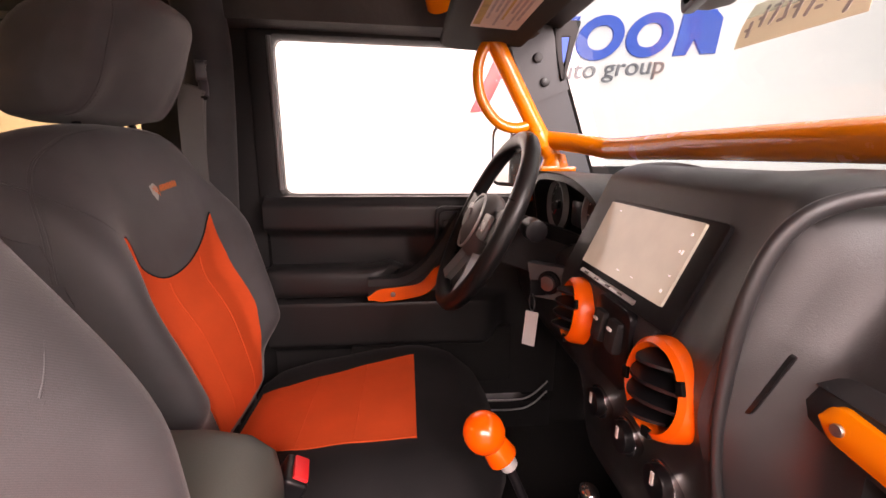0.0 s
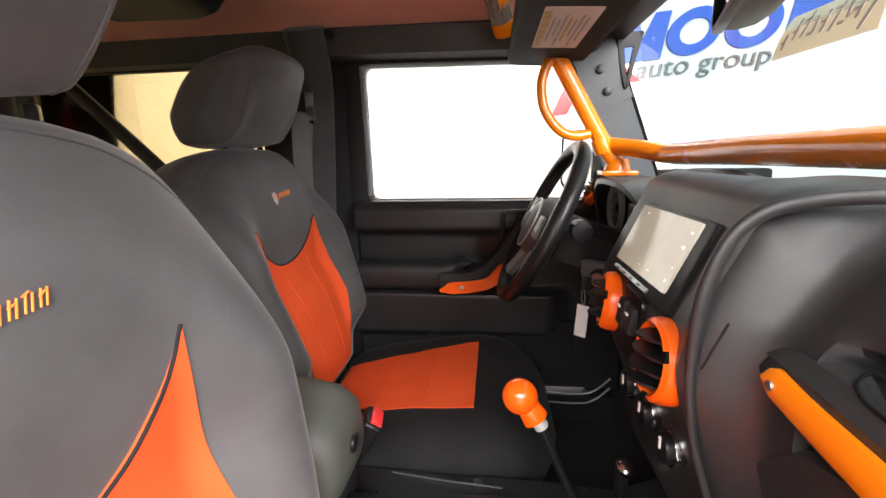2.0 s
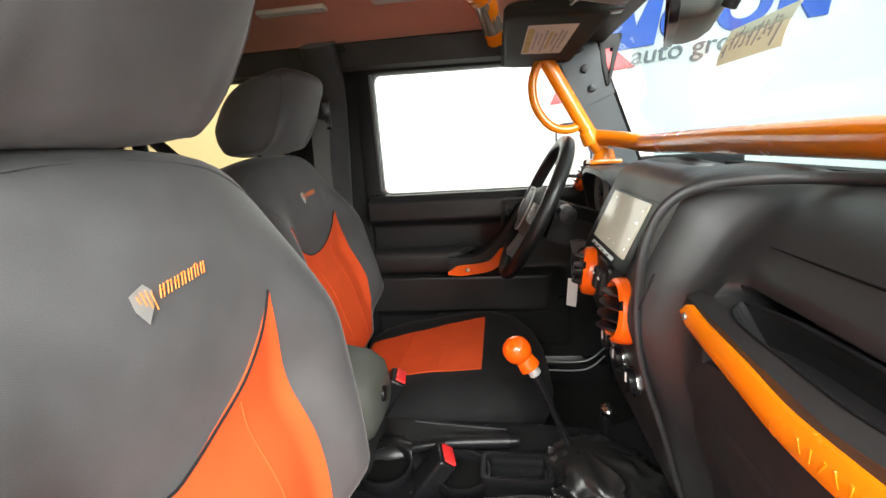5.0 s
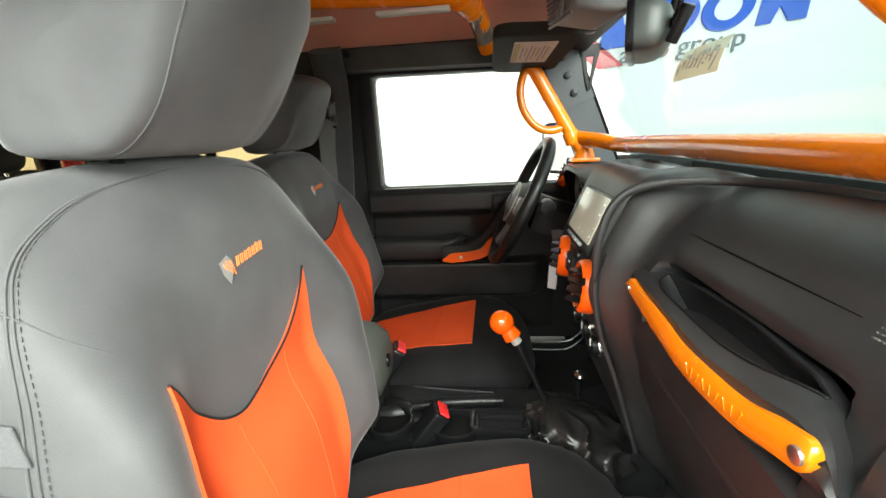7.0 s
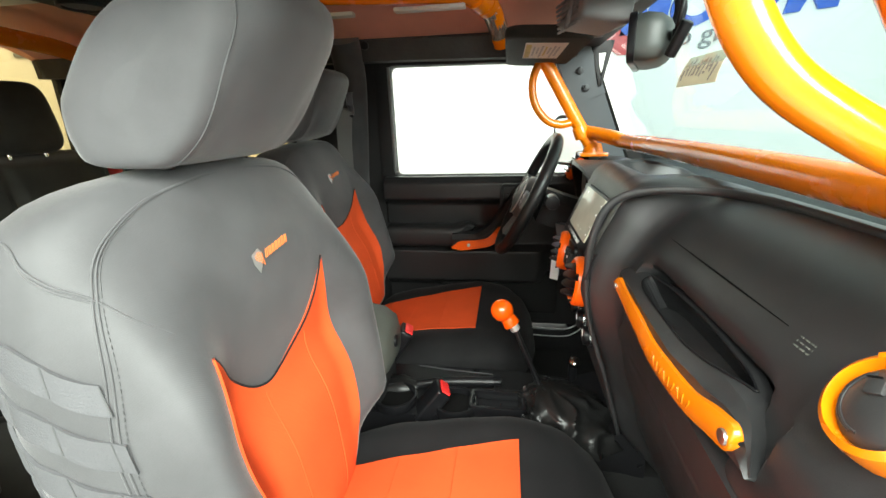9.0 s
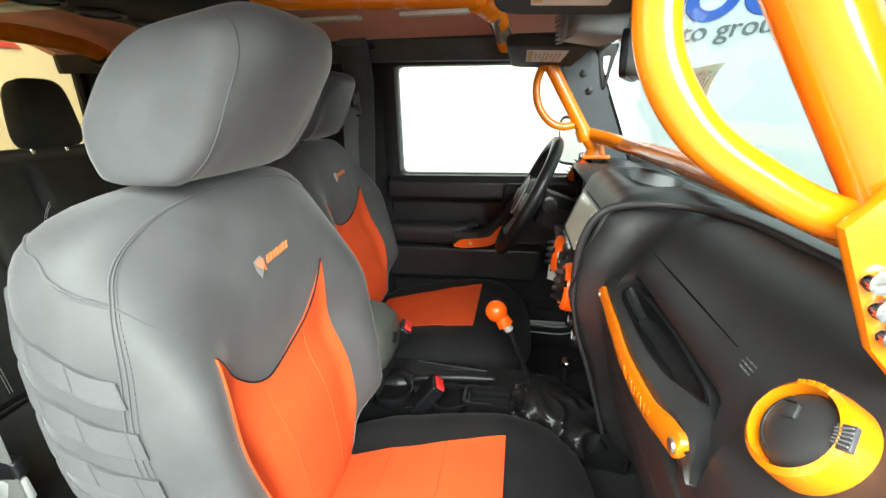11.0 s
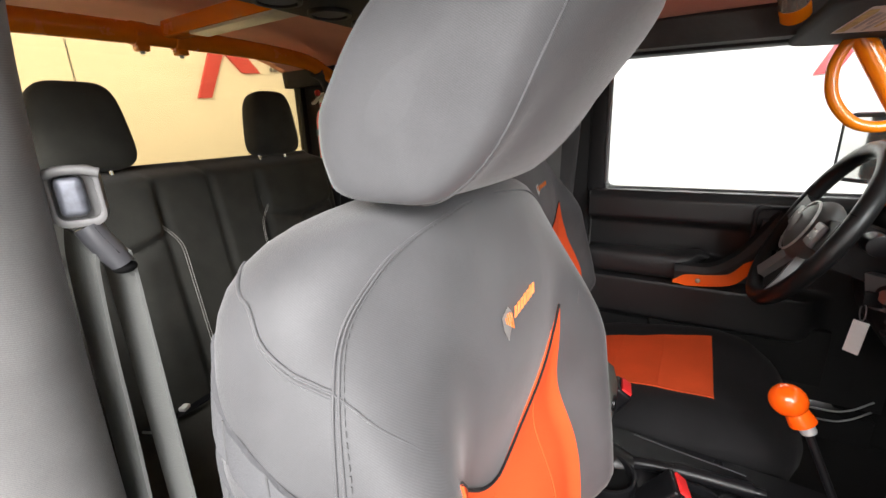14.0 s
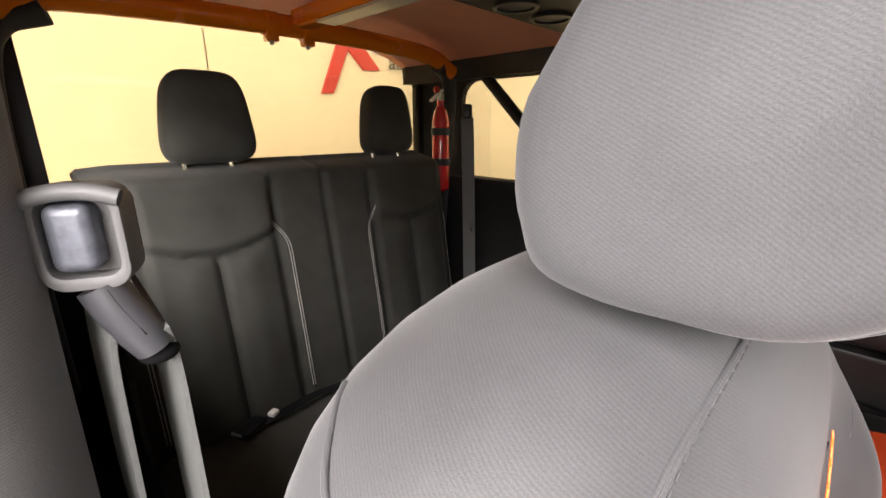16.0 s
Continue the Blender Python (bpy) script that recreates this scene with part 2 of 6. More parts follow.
def cyl(r, h, at=(0, 0, 0), rot=(0, 0, 0), seg=24, bev=0.002, r2=None, bm=None):
    b = bmesh.new()
    bmesh.ops.create_cone(b, cap_ends=True, segments=seg, radius1=r, radius2=r if r2 is None else r2, depth=h)
    if bev:
        bevel(b, bev, 2, 40)
    bmesh.ops.transform(b, matrix=pose(*at, *rot), verts=b.verts[:])
    return merge(bm, b)


def ball(r, at=(0, 0, 0), scale=(1, 1, 1), bm=None, seg=24):
    b = bmesh.new()
    bmesh.ops.create_uvsphere(b, u_segments=seg, v_segments=seg // 2, radius=r)
    bmesh.ops.transform(b, matrix=Matrix.Translation(at) @ Matrix.Diagonal((*scale, 1)), verts=b.verts[:])
    return merge(bm, b)


def smooth_path(pts, n=8):
    """Points on a Catmull-Rom curve through pts."""
    p = [Vector(q) for q in pts]
    if len(p) < 3:
        return p
    p = [p[0] * 2 - p[1], *p, p[-1] * 2 - p[-2]]
    out = []
    for i in range(1, len(p) - 2):
        for k in range(n):
            t = k / n
            a, b, c, d = p[i - 1], p[i], p[i + 1], p[i + 2]
            out.append(0.5 * (2 * b + (c - a) * t + (2 * a - 5 * b + 4 * c - d) * t * t + (3 * b - a - 3 * c + d) * t ** 3))
    out.append(p[-2])
    return out


def sweep(pts, ring, bm=None, closed=False, up=(0, 0, 1)):
    """Carries a closed 2D ring (side, up) along pts."""
    b = bmesh.new()
    n = len(pts)
    rows = []
    prev = Vector(up)
    for i, p in enumerate(pts):
        if closed:
            t = (pts[(i + 1) % n] - pts[i - 1]).normalized()
        else:
            t = (pts[min(i + 1, n - 1)] - pts[max(i - 1, 0)]).normalized()
        side = t.cross(prev)
        if side.length < 1e-4:
            side = t.cross(Vector((1, 0, 0)))
        side.normalize()
        u = side.cross(t).normalized()
        prev = u
        rr = ring(i / max(1, n - 1)) if callable(ring) else ring
        rows.append([b.verts.new(p + side * a + u * c) for a, c in rr])
    m = len(rows[0])
    for i in range(n if closed else n - 1):
        r0, r1 = rows[i], rows[(i + 1) % n]
        for k in range(m):
            b.faces.new((r0[k], r0[(k + 1) % m], r1[(k + 1) % m], r1[k]))
    if not closed:
        b.faces.new(rows[0][::-1])
        b.faces.new(rows[-1])
    return merge(bm, b)


def circle(r, n=12, ry=None):
    ry = r if ry is None else ry
    return [(r * math.cos(2 * math.pi * k / n), ry * math.sin(2 * math.pi * k / n)) for k in range(n)]


def tube(pts, r, n=12, steps=8, bm=None, closed=False, up=(0, 0, 1)):
    path = smooth_path(pts, steps)
    return sweep(path, circle(r, n), bm, closed, up)


def strap(pts, w, t, steps=6, bm=None, up=(0, 0, 1)):
    ring = [(-w / 2, -t / 2), (w / 2, -t / 2), (w / 2, t / 2), (-w / 2, t / 2)]
    return sweep(smooth_path(pts, steps), ring, bm, up=up)


def loft(rings, bm=None, caps=True):
    b = bmesh.new()
    uv = b.loops.layers.uv.new("cloth")
    rows = [[b.verts.new(p) for p in r] for r in rings]
    m = len(rows[0])
    big = max(range(len(rings)), key=lambda i: sum((rings[i][k] - rings[i][k - 1]).length for k in range(m)))
    us = [0.0]
    for k in range(m):
        us.append(us[-1] + (rings[big][(k + 1) % m] - rings[big][k]).length)
    vs = [0.0]
    for r0, r1 in zip(rings, rings[1:]):
        vs.append(vs[-1] + max((p - q).length for p, q in zip(r0, r1)))
    for i, (r0, r1) in enumerate(zip(rows, rows[1:])):
        for k in range(m):
            f = b.faces.new((r0[k], r0[(k + 1) % m], r1[(k + 1) % m], r1[k]))
            for lp, (a, c) in zip(f.loops, ((us[k], vs[i]), (us[k + 1], vs[i]), (us[k + 1], vs[i + 1]), (us[k], vs[i + 1]))):
                lp[uv].uv = (a, c)
    if caps:
        b.faces.new(rows[0][::-1])
        b.faces.new(rows[-1])
    return merge(bm, b)


def sheet(f, us, vs, thick, bm=None):
    """A thin solid: f(u, v) gives a point and the way out; the back lies thick behind."""
    b = bmesh.new()
    uv = b.loops.layers.uv.new("cloth")
    top, low = [], []
    for u in us:
        ra, rb = [], []
        for v in vs:
            p, n = f(u, v)
            ra.append(b.verts.new(p))
            rb.append(b.verts.new(p - n * thick))
        top.append(ra)
        low.append(rb)
    nu, nv = len(us), len(vs)
    for i in range(nu - 1):
        for j in range(nv - 1):
            fc = b.faces.new((top[i][j], top[i + 1][j], top[i + 1][j + 1], top[i][j + 1]))
            for lp in fc.loops:
                lp[uv].uv = (lp.vert.co.y, lp.vert.co.z + lp.vert.co.x)
            b.faces.new((low[i][j], low[i][j + 1], low[i + 1][j + 1], low[i + 1][j]))
    for i in range(nu - 1):
        b.faces.new((top[i][0], low[i][0], low[i + 1][0], top[i + 1][0]))
        b.faces.new((top[i][-1], top[i + 1][-1], low[i + 1][-1], low[i][-1]))
    for j in range(nv - 1):
        b.faces.new((top[0][j], top[0][j + 1], low[0][j + 1], low[0][j]))
        b.faces.new((top[-1][j], low[-1][j], low[-1][j + 1], top[-1][j + 1]))
    return merge(bm, b)


def prism(poly, m, thick, bev=0.003, seg=2, bm=None):
    """A flat plate: poly is 2D, drawn in m's xy plane, thick along its z."""
    b = bmesh.new()
    lo = [b.verts.new((x, y, -thick / 2)) for x, y in poly]
    hi = [b.verts.new((x, y, thick / 2)) for x, y in poly]
    k = len(poly)
    b.faces.new(lo[::-1])
    b.faces.new(hi)
    for i in range(k):
        b.faces.new((lo[i], lo[(i + 1) % k], hi[(i + 1) % k], hi[i]))
    bmesh.ops.recalc_face_normals(b, faces=b.faces[:])
    if bev:
        bevel(b, bev, seg, 35)
    bmesh.ops.transform(b, matrix=m, verts=b.verts[:])
    return merge(bm, b)


def frame_ring(outer, inner, m, thick, bm=None, bev=0.0):
    """A plate with a hole; outer and inner have the same number of points."""
    b = bmesh.new()
    k = len(outer)
    rows = []
    for poly, z in ((outer, -thick / 2), (outer, thick / 2), (inner, thick / 2), (inner, -thick / 2)):
        rows.append([b.verts.new((x, y, z)) for x, y in poly])
    for a in range(4):
        r0, r1 = rows[a], rows[(a + 1) % 4]
        for i in range(k):
            b.faces.new((r0[i], r0[(i + 1) % k], r1[(i + 1) % k], r1[i]))
    bmesh.ops.recalc_face_normals(b, faces=b.faces[:])
    if bev:
        bevel(b, bev, 2, 40)
    bmesh.ops.transform(b, matrix=m, verts=b.verts[:])
    return merge(bm, b)


def round_rect(w, h, r, n=5, cx=0.0, cy=0.0):
    out = []
    for sx, sy, a0 in ((1, 1, 0), (-1, 1, 90), (-1, -1, 180), (1, -1, 270)):
        for k in range(n + 1):
            a = radians(a0 + 90 * k / n)
            out.append((cx + sx * (w / 2 - r) + r * math.cos(a), cy + sy * (h / 2 - r) + r * math.sin(a)))
    return out


def round_poly(poly, r, n=5):
    """Rounds each corner of a 2D polygon."""
    out = []
    k = len(poly)
    for i in range(k):
        p0, p, p1 = Vector(poly[i - 1]), Vector(poly[i]), Vector(poly[(i + 1) % k])
        a, b = p + (p0 - p).normalized() * r, p + (p1 - p).normalized() * r
        for j in range(n + 1):
            t = j / n
            q = a * (1 - t) ** 2 + p * 2 * t * (1 - t) + b * t * t
            out.append((q.x, q.y))
    return out


def clamp01(x):
    return max(0.0, min(1.0, x))


def sstep(a, b, x):
    t = clamp01((x - a) / (b - a))
    return t * t * (3 - 2 * t)


def interp(x, table):
    if x <= table[0][0]:
        return table[0][1]
    for (x0, y0), (x1, y1) in zip(table, table[1:]):
        if x <= x1:
            t = (x - x0) / (x1 - x0)
            t = t * t * (3 - 2 * t) * 0.5 + t * 0.5
            return y0 + (y1 - y0) * t
    return table[-1][1]


def curve(x, table):
    """A smooth run through the table's points."""
    n = len(table)
    x = min(max(x, table[0][0]), table[-1][0])
    k = max(i for i in range(n - 1) if table[i][0] <= x)
    def slope(i):
        a, b = table[max(0, i - 1)], table[min(n - 1, i + 1)]
        return (b[1] - a[1]) / (b[0] - a[0])
    (x0, y0), (x1, y1) = table[k], table[k + 1]
    h = x1 - x0
    t = (x - x0) / h
    return (2 * t ** 3 - 3 * t * t + 1) * y0 + (t ** 3 - 2 * t * t + t) * h * slope(k) + (3 * t * t - 2 * t ** 3) * y1 + (t ** 3 - t * t) * h * slope(k + 1)


def lin(a, b, n):
    return [a + (b - a) * i / (n - 1) for i in range(n)]


def stitches(pts, length=0.0035, gap=0.0025, r=0.0005):
    """A row of separate short thread stitches along a line of points."""
    b = bmesh.new()
    lens = [0.0]
    for p, q in zip(pts, pts[1:]):
        lens.append(lens[-1] + (q - p).length)

    def at(s):
        for i in range(len(pts) - 1):
            if s <= lens[i + 1]:
                return pts[i].lerp(pts[i + 1], (s - lens[i]) / max(1e-6, lens[i + 1] - lens[i]))
        return pts[-1].copy()
    s = 0.0
    while s + length < lens[-1]:
        sweep([at(s), at(s + length)], circle(r, 5), b, up=(0.37, 0.61, 0.7))
        s += length + gap
    return b


YZ = Matrix(((0, 0, 1, 0), (1, 0, 0, 0), (0, 1, 0, 0), (0, 0, 0, 1)))     # plate drawn in (y, z), thick along x
XZ = Matrix(((1, 0, 0, 0), (0, 0, -1, 0), (0, 1, 0, 0), (0, 0, 0, 1)))    # plate drawn in (x, z), thick along y


def at_x(x):
    return Matrix.Translation((x, 0, 0)) @ YZ


def at_y(y):
    return Matrix.Translation((0, y, 0)) @ XZ


# ---- the studio round the car ----
FLOOR_Z = 0.25
g = finish("floor", box((9.0, 8.0, 0.1), (0, 0, FLOOR_Z - 0.05), bev=0), M_FLOOR)
tagged(g, "smooth grey studio floor under the car", "floor", kind="structure")
for nm, size, at in (("wall_left", (9.2, 0.1, 3.6), (0, 3.05, 1.8)), ("wall_right", (9.2, 0.1, 3.6), (0, -4.0, 1.8)),
                     ("wall_front", (0.1, 7.2, 3.6), (4.5, -0.4, 1.8)), ("wall_rear", (0.1, 7.2, 3.6), (-2.81, -0.4, 1.8))):
    tagged(finish(nm, box(size, at, bev=0), M_WALL), "plain white painted studio wall", "wall", kind="structure")
tagged(finish("ceiling", box((9.2, 7.4, 0.1), (0.3, -0.4, 3.65), bev=0), M_WALL), "white studio ceiling", "ceiling", kind="structure")


def lettering(text, size, m, material, name, parent, thick=0.006):
    cu = bpy.data.curves.new(name, "FONT")
    cu.body, cu.size, cu.extrude, cu.align_x = text, size, thick, "LEFT"
    cu.shear = 0.2
    tmp = bpy.data.objects.new("tmp", cu)
    scene.collection.objects.link(tmp)
    me = bpy.data.meshes.new_from_object(tmp.evaluated_get(bpy.context.evaluated_depsgraph_get()))
    bpy.data.objects.remove(tmp)
    me.name = name
    me.materials.clear()
    me.materials.append(material)
    ob = new(name, me)
    ob.parent = parent
    ob.matrix_local = m
    return ob


def ellipse(w, h, n=28, shear=0.25):
    return [(w * math.cos(2 * math.pi * k / n) + shear * h * math.sin(2 * math.pi * k / n), h * math.sin(2 * math.pi * k / n)) for k in range(n)]


def wall_sign(m, s, nudge=0.0):
    """A raised dealer sign: a red crossed swoosh, four blue rounded forms and two grey words. Drawn in m's xy plane."""
    r = new("wall_sign")
    r.matrix_world = m
    tagged(r, "raised blue, red and grey dealer sign on the white wall", "sign")
    I = Matrix.Identity(4)
    h = 0.30 * s
    # red crossing strokes
    part("red_stroke", prism([(-0.52 * s, -0.30 * s), (-0.42 * s, -0.30 * s), (-0.10 * s, h), (-0.22 * s, h)], Matrix.Translation((nudge, 0, 0)), 0.02, 0.002), M_SIGNRED, r, "red slanted stroke")
    part("red_stroke", prism([(-0.30 * s, 0.06 * s), (-0.13 * s, -0.13 * s), (0.03 * s, -0.13 * s), (-0.20 * s, 0.14 * s)], Matrix.Translation((nudge, 0, 0)), 0.02, 0.002), M_SIGNRED, r, "red slanted stroke")
    part("blue_arc", prism([(-0.52 * s, h * 0.95), (-0.50 * s, 0.2 * s), (-0.36 * s, 0.1 * s), (-0.30 * s, 0.18 * s), (-0.40 * s, h)], Matrix.Translation((nudge, 0, 0)), 0.02, 0.002), M_BLUE, r, "blue curved stroke")
    # plain blue forms: two notched slabs and two rings
    z = [(0, 0), (0.07, h), (0.15, h), (0.17, h * 0.45), (0.25, h), (0.34, h), (0.27, 0)]
    part("blue_slab", prism([(a * s, b) for a, b in z], I, 0.02, 0), M_BLUE, r)
    for cx in (0.47, 0.80):
        o = [(a + cx * s, b + h / 2) for a, b in ellipse(0.155 * s, h / 2)]
        i = [(a + cx * s, b + h / 2) for a, b in ellipse(0.085 * s, h / 2 * 0.55)]
        part("blue_ring", frame_ring(o, i, I, 0.02), M_BLUE, r)
    q = [(0.96, 0), (1.03, h), (1.24, h), (1.29, h * 0.8), (1.25, 0), (1.15, 0), (1.10, h * 0.36), (1.045, 0)]
    part("blue_slab", prism([(a * s, b) for a, b in q], I, 0.02, 0), M_BLUE, r)
    lettering("auto group", 0.175 * s, Matrix.Translation((0.12 * s, -0.115 * s, 0.004)), M_SIGNGREY, "grey_words", r)
    return r


wall_sign(Matrix.Translation((1.19, 2.985, 2.05)) @ pose(0, 0, 0, 90, 0, 0) @ pose(0, 0, 0, 0, 0, 4.5) @ Matrix.Diagonal((1.13, 1, 1, 1)), 1.05, 0.13)
wall_sign(Matrix.Translation((-2.745, 1.55, 2.035)) @ pose(0, 0, 0, 90, 0, 90) @ pose(0, 0, 0, 0, 0, 3), 0.955)

# ---- the car's shell ----
tagged(finish("cabin_floor", box((2.4, 1.36, 0.06), (-0.2, 0, 0.60), bev=0), M_CARPET), "black carpeted car floor", "floor", kind="structure")
tunnel = [[Vector((x, y, z)) for y, z in ((0.15, 0.62), (0.125, 0.76), (0.09, 0.80), (-0.09, 0.80), (-0.125, 0.76), (-0.15, 0.62))] for x in (-0.5, 0.1, 0.5, 0.8)]
tagged(finish("floor_tunnel", loft(tunnel), M_CARPET), "black carpeted tunnel between the front seats", "floor", kind="structure")
tagged(finish("firewall", box((0.05, 1.36, 0.75), (0.98, 0, 0.96), bev=0), M_CARPET), "black firewall below the dashboard", "wall", kind="structure")

# left side wall behind the door, below the rear side window
tagged(finish("side_wall_left", box((1.25, 0.08, 0.72), (-0.83, 0.70, 0.95), bev=0.01), M_MATTE), "black trim below the rear side window", "wall", kind="structure")
tagged(finish("side_wall_right", box((1.15, 0.06, 0.72), (-0.86, -0.66, 0.95), bev=0.01), M_MATTE), "black trim below the rear side window", "wall", kind="structure")


def window_frame(name, poly_out, poly_in, m, thick, pane_mat, label):
    r = new(name)
    tagged(r, label, "window", kind="structure")
    part("window_frame", frame_ring(poly_out, poly_in, m, thick, bev=0.004), M_MATTE, r)
    p = part("pane", prism(poly_in, m, 0.004, 0), pane_mat, r)
    p.visible_shadow = False
    return r


tagged(finish("kick_panel_left", box((0.44, 0.05, 0.76), (0.80, 0.725, 0.98), bev=0.01), M_CARPET), "black kick panel in the driver footwell", "wall", kind="structure")
tagged(finish("kick_panel_right", box((0.36, 0.05, 0.76), (0.84, -0.655, 0.98), bev=0.01), M_CARPET), "black kick panel in the passenger footwell", "wall", kind="structure")
tagged(finish("door_post_left", box((0.16, 0.05, 1.10), (-0.175, 0.735, 1.16), bev=0.012), M_MATTE), "black painted door post", "wall", kind="structure")
tagged(finish("door_post_right", box((0.14, 0.05, 1.10), (-0.23, -0.675, 1.16), bev=0.012), M_MATTE), "black painted door post", "wall", kind="structure")
# rear side window on the left, of clear soft vinyl with a slanted brace
o = round_rect(0.96, 0.46, 0.08, 5, -0.72, 1.50)
i = round_rect(0.74, 0.36, 0.07, 5, -0.72, 1.48)
window_frame("window_side_left", o, i, at_y(0.70), 0.03, M_VINYL, "soft vinyl rear side window in a black frame")
br_ = root("window_brace", (-0.7, 0.665, 1.42), "black diagonal brace tube across the rear side window", "brace", kind="structure")
part("tube", tube([(-0.28, 0, 0.27), (0.0, 0, 0.0), (0.22, 0, -0.22)], 0.02, 14), M_MATTE, br_)
window_frame("window_side_right", o, i, at_y(-0.66), 0.03, M_VINYL, "soft vinyl rear side window in a black frame")
o = round_rect(1.44, 0.64, 0.12, 6, 0.03, 1.485)
i = round_rect(1.17, 0.50, 0.07, 6, 0.075, 1.525)
window_frame("window_rear", o, i, at_x(-1.32), 0.04, M_VINYL, "wide soft vinyl rear window in a black frame")
for s, nm in ((1, "left"), (-1, "right")):
    tagged(finish("rear_corner_" + nm, box((0.16, 0.12, 0.72), (-1.27, 0.745 if s > 0 else -0.64, 1.45), bev=0.02), M_HEADER), "black fabric covered rear corner post", "pillar", kind="structure")
tagged(finish("tailgate", box((0.06, 1.36, 0.66), (-1.34, 0, 0.92), bev=0.01), M_MATTE), "black tailgate trim below the rear window", "wall", kind="structure")

# roof: salmon liner panels over the front, dark behind
def roof_f(u, v):
    # u along x, v across y
    z = 1.795 - 0.09 * abs((v - 0.04) / 0.62) ** 4
    return Vector((u, v, z)), Vector((0, 0, -1))


tagged(finish("soft_top", sheet(roof_f, lin(-1.36, 0.62, 12), lin(-0.60, 0.69, 21), 0.02), M_LINER), "salmon coloured soft top liner over the seats", "roof", kind="structure")
for s, nm in ((1, "left"), (-1, "right")):
    pts = [(-1.34, 0.04 + s * 0.625, 1.69), (-0.6, 0.04 + s * 0.625, 1.69), (-0.1, 0.04 + s * 0.62, 1.69), (0.55, 0.04 + s * 0.60, 1.675)]
    ring = [(-0.05, -0.025), (0.05, -0.03), (0.055, 0.03), (0.0, 0.055), (-0.05, 0.04)]
    r = root("roof_rail_" + nm, (0, 0, 0), "black padded fabric rail above the door window", "roof rail", kind="structure")
    part("rail_pad", sweep(smooth_path(pts, 8), ring), M_HEADER, r)
    for x in (-0.09, 0.235):
        part("snap", cyl(0.012, 0.008, (x, 0.04 + s * (0.535 + 0.03 * (x > 0)), 1.70), (90, 0, 0), 16), M_SMOOTH, r, "round black snap fastener")

# windshield frame: header and pillars
WS0, WS1 = Vector((0.79, 0, 1.33)), Vector((0.645, 0, 1.70))
r = root("windshield_frame", (0, 0, 0), "black windshield frame with bolted pillar plates", "windshield frame", kind="structure")
part("header", box((0.10, 1.30, 0.05), (0.575, 0.04, 1.705), (0, 12, 0), 0.015), M_MATTE, r)
part("cowl", box((0.12, 1.36, 0.05), (0.80, 0.04, 1.31), bev=0.01), M_MATTE, r)
for s in (1, -1):
    a = [Vector((0.690, 0.04 + s * 0.685, 1.31)), Vector((0.530, 0.04 + s * 0.648, 1.69))] if s > 0 else [Vector((0.735, 0.04 - 0.685, 1.31)), Vector((0.595, 0.04 - 0.645, 1.69))]
    ring = [(-0.055, -0.03), (0.055, -0.03), (0.055, 0.03), (-0.055, 0.03)]
    pillar = part("pillar", sweep(a, ring, up=(0, 1, 0)), M_PILLAR, r, "dark grey windshield pillar")
    # upper cover plate with two bolts
    t = (a[1] - a[0]).normalized()
    pl = [a[0].lerp(a[1], 0.56) - Vector((0, s * 0.032, 0)), a[0].lerp(a[1], 0.98) - Vector((0, s * 0.032, 0))]
    part("plate", sweep(pl, [(-0.052, -0.006), (0.052, -0.006), (0.052, 0.006), (-0.052, 0.006)], up=(0, 1, 0)), M_PILLAR, r)
    edge = t.cross(Vector((0, 1, 0))).normalized() * 0.054
    edge = edge if edge.x > 0 else -edge
    part("edge_seal", tube([q + edge - Vector((0, s * 0.026, 0)) for q in a], 0.006, 10), M_DARK, r, "black rubber edge seal")
    for f in (0.65, 0.785):
        c = a[0].lerp(a[1], f) - Vector((0, s * 0.042, 0))
        part("bolt", cyl(0.011, 0.008, c, (90, 0, 0), 16), M_SMOOTH, r, "black bolt head")
part("corner_bracket", frame_ring(round_poly([(0.600, 1.69), (0.604, 1.645), (0.614, 1.60), (0.625, 1.560), (0.633, 1.562), (0.645, 1.62), (0.662, 1.69)], 0.006, 3), round_poly([(0.618, 1.655), (0.6215, 1.625), (0.626, 1.592), (0.629, 1.590), (0.633, 1.61), (0.637, 1.64), (0.640, 1.657)], 0.003, 3), at_y(0.660), 0.010, bev=0.002), M_MATTE, r, "black bracket with a hole")
b = bmesh.new()
q = [b.verts.new((WS0.x + dx, y, WS0.z)) for dx, y in ((0, -0.64), (0, 0.72))] + [b.verts.new((WS1.x, y, WS1.z)) for y in (0.68, -0.60)]
b.faces.new(q)
bmesh.ops.solidify(b, geom=b.faces[:], thickness=0.005)
w = part("pane", b, M_WINDSHIELD, r, "green tinted windshield glass")
w.visible_shadow = False

# ---- driver door ----
door = root("door_1", (0.2, 0.70, 0.8), "black moulded driver door with an orange pull handle", "door", kind="structure")
door_inv = door.matrix_world.inverted()


def dpart(name, bm, material, label="", parent=None):
    bmesh.ops.transform(bm, matrix=door_inv, verts=bm.verts[:])
    return part(name, bm, material, parent or door, label)


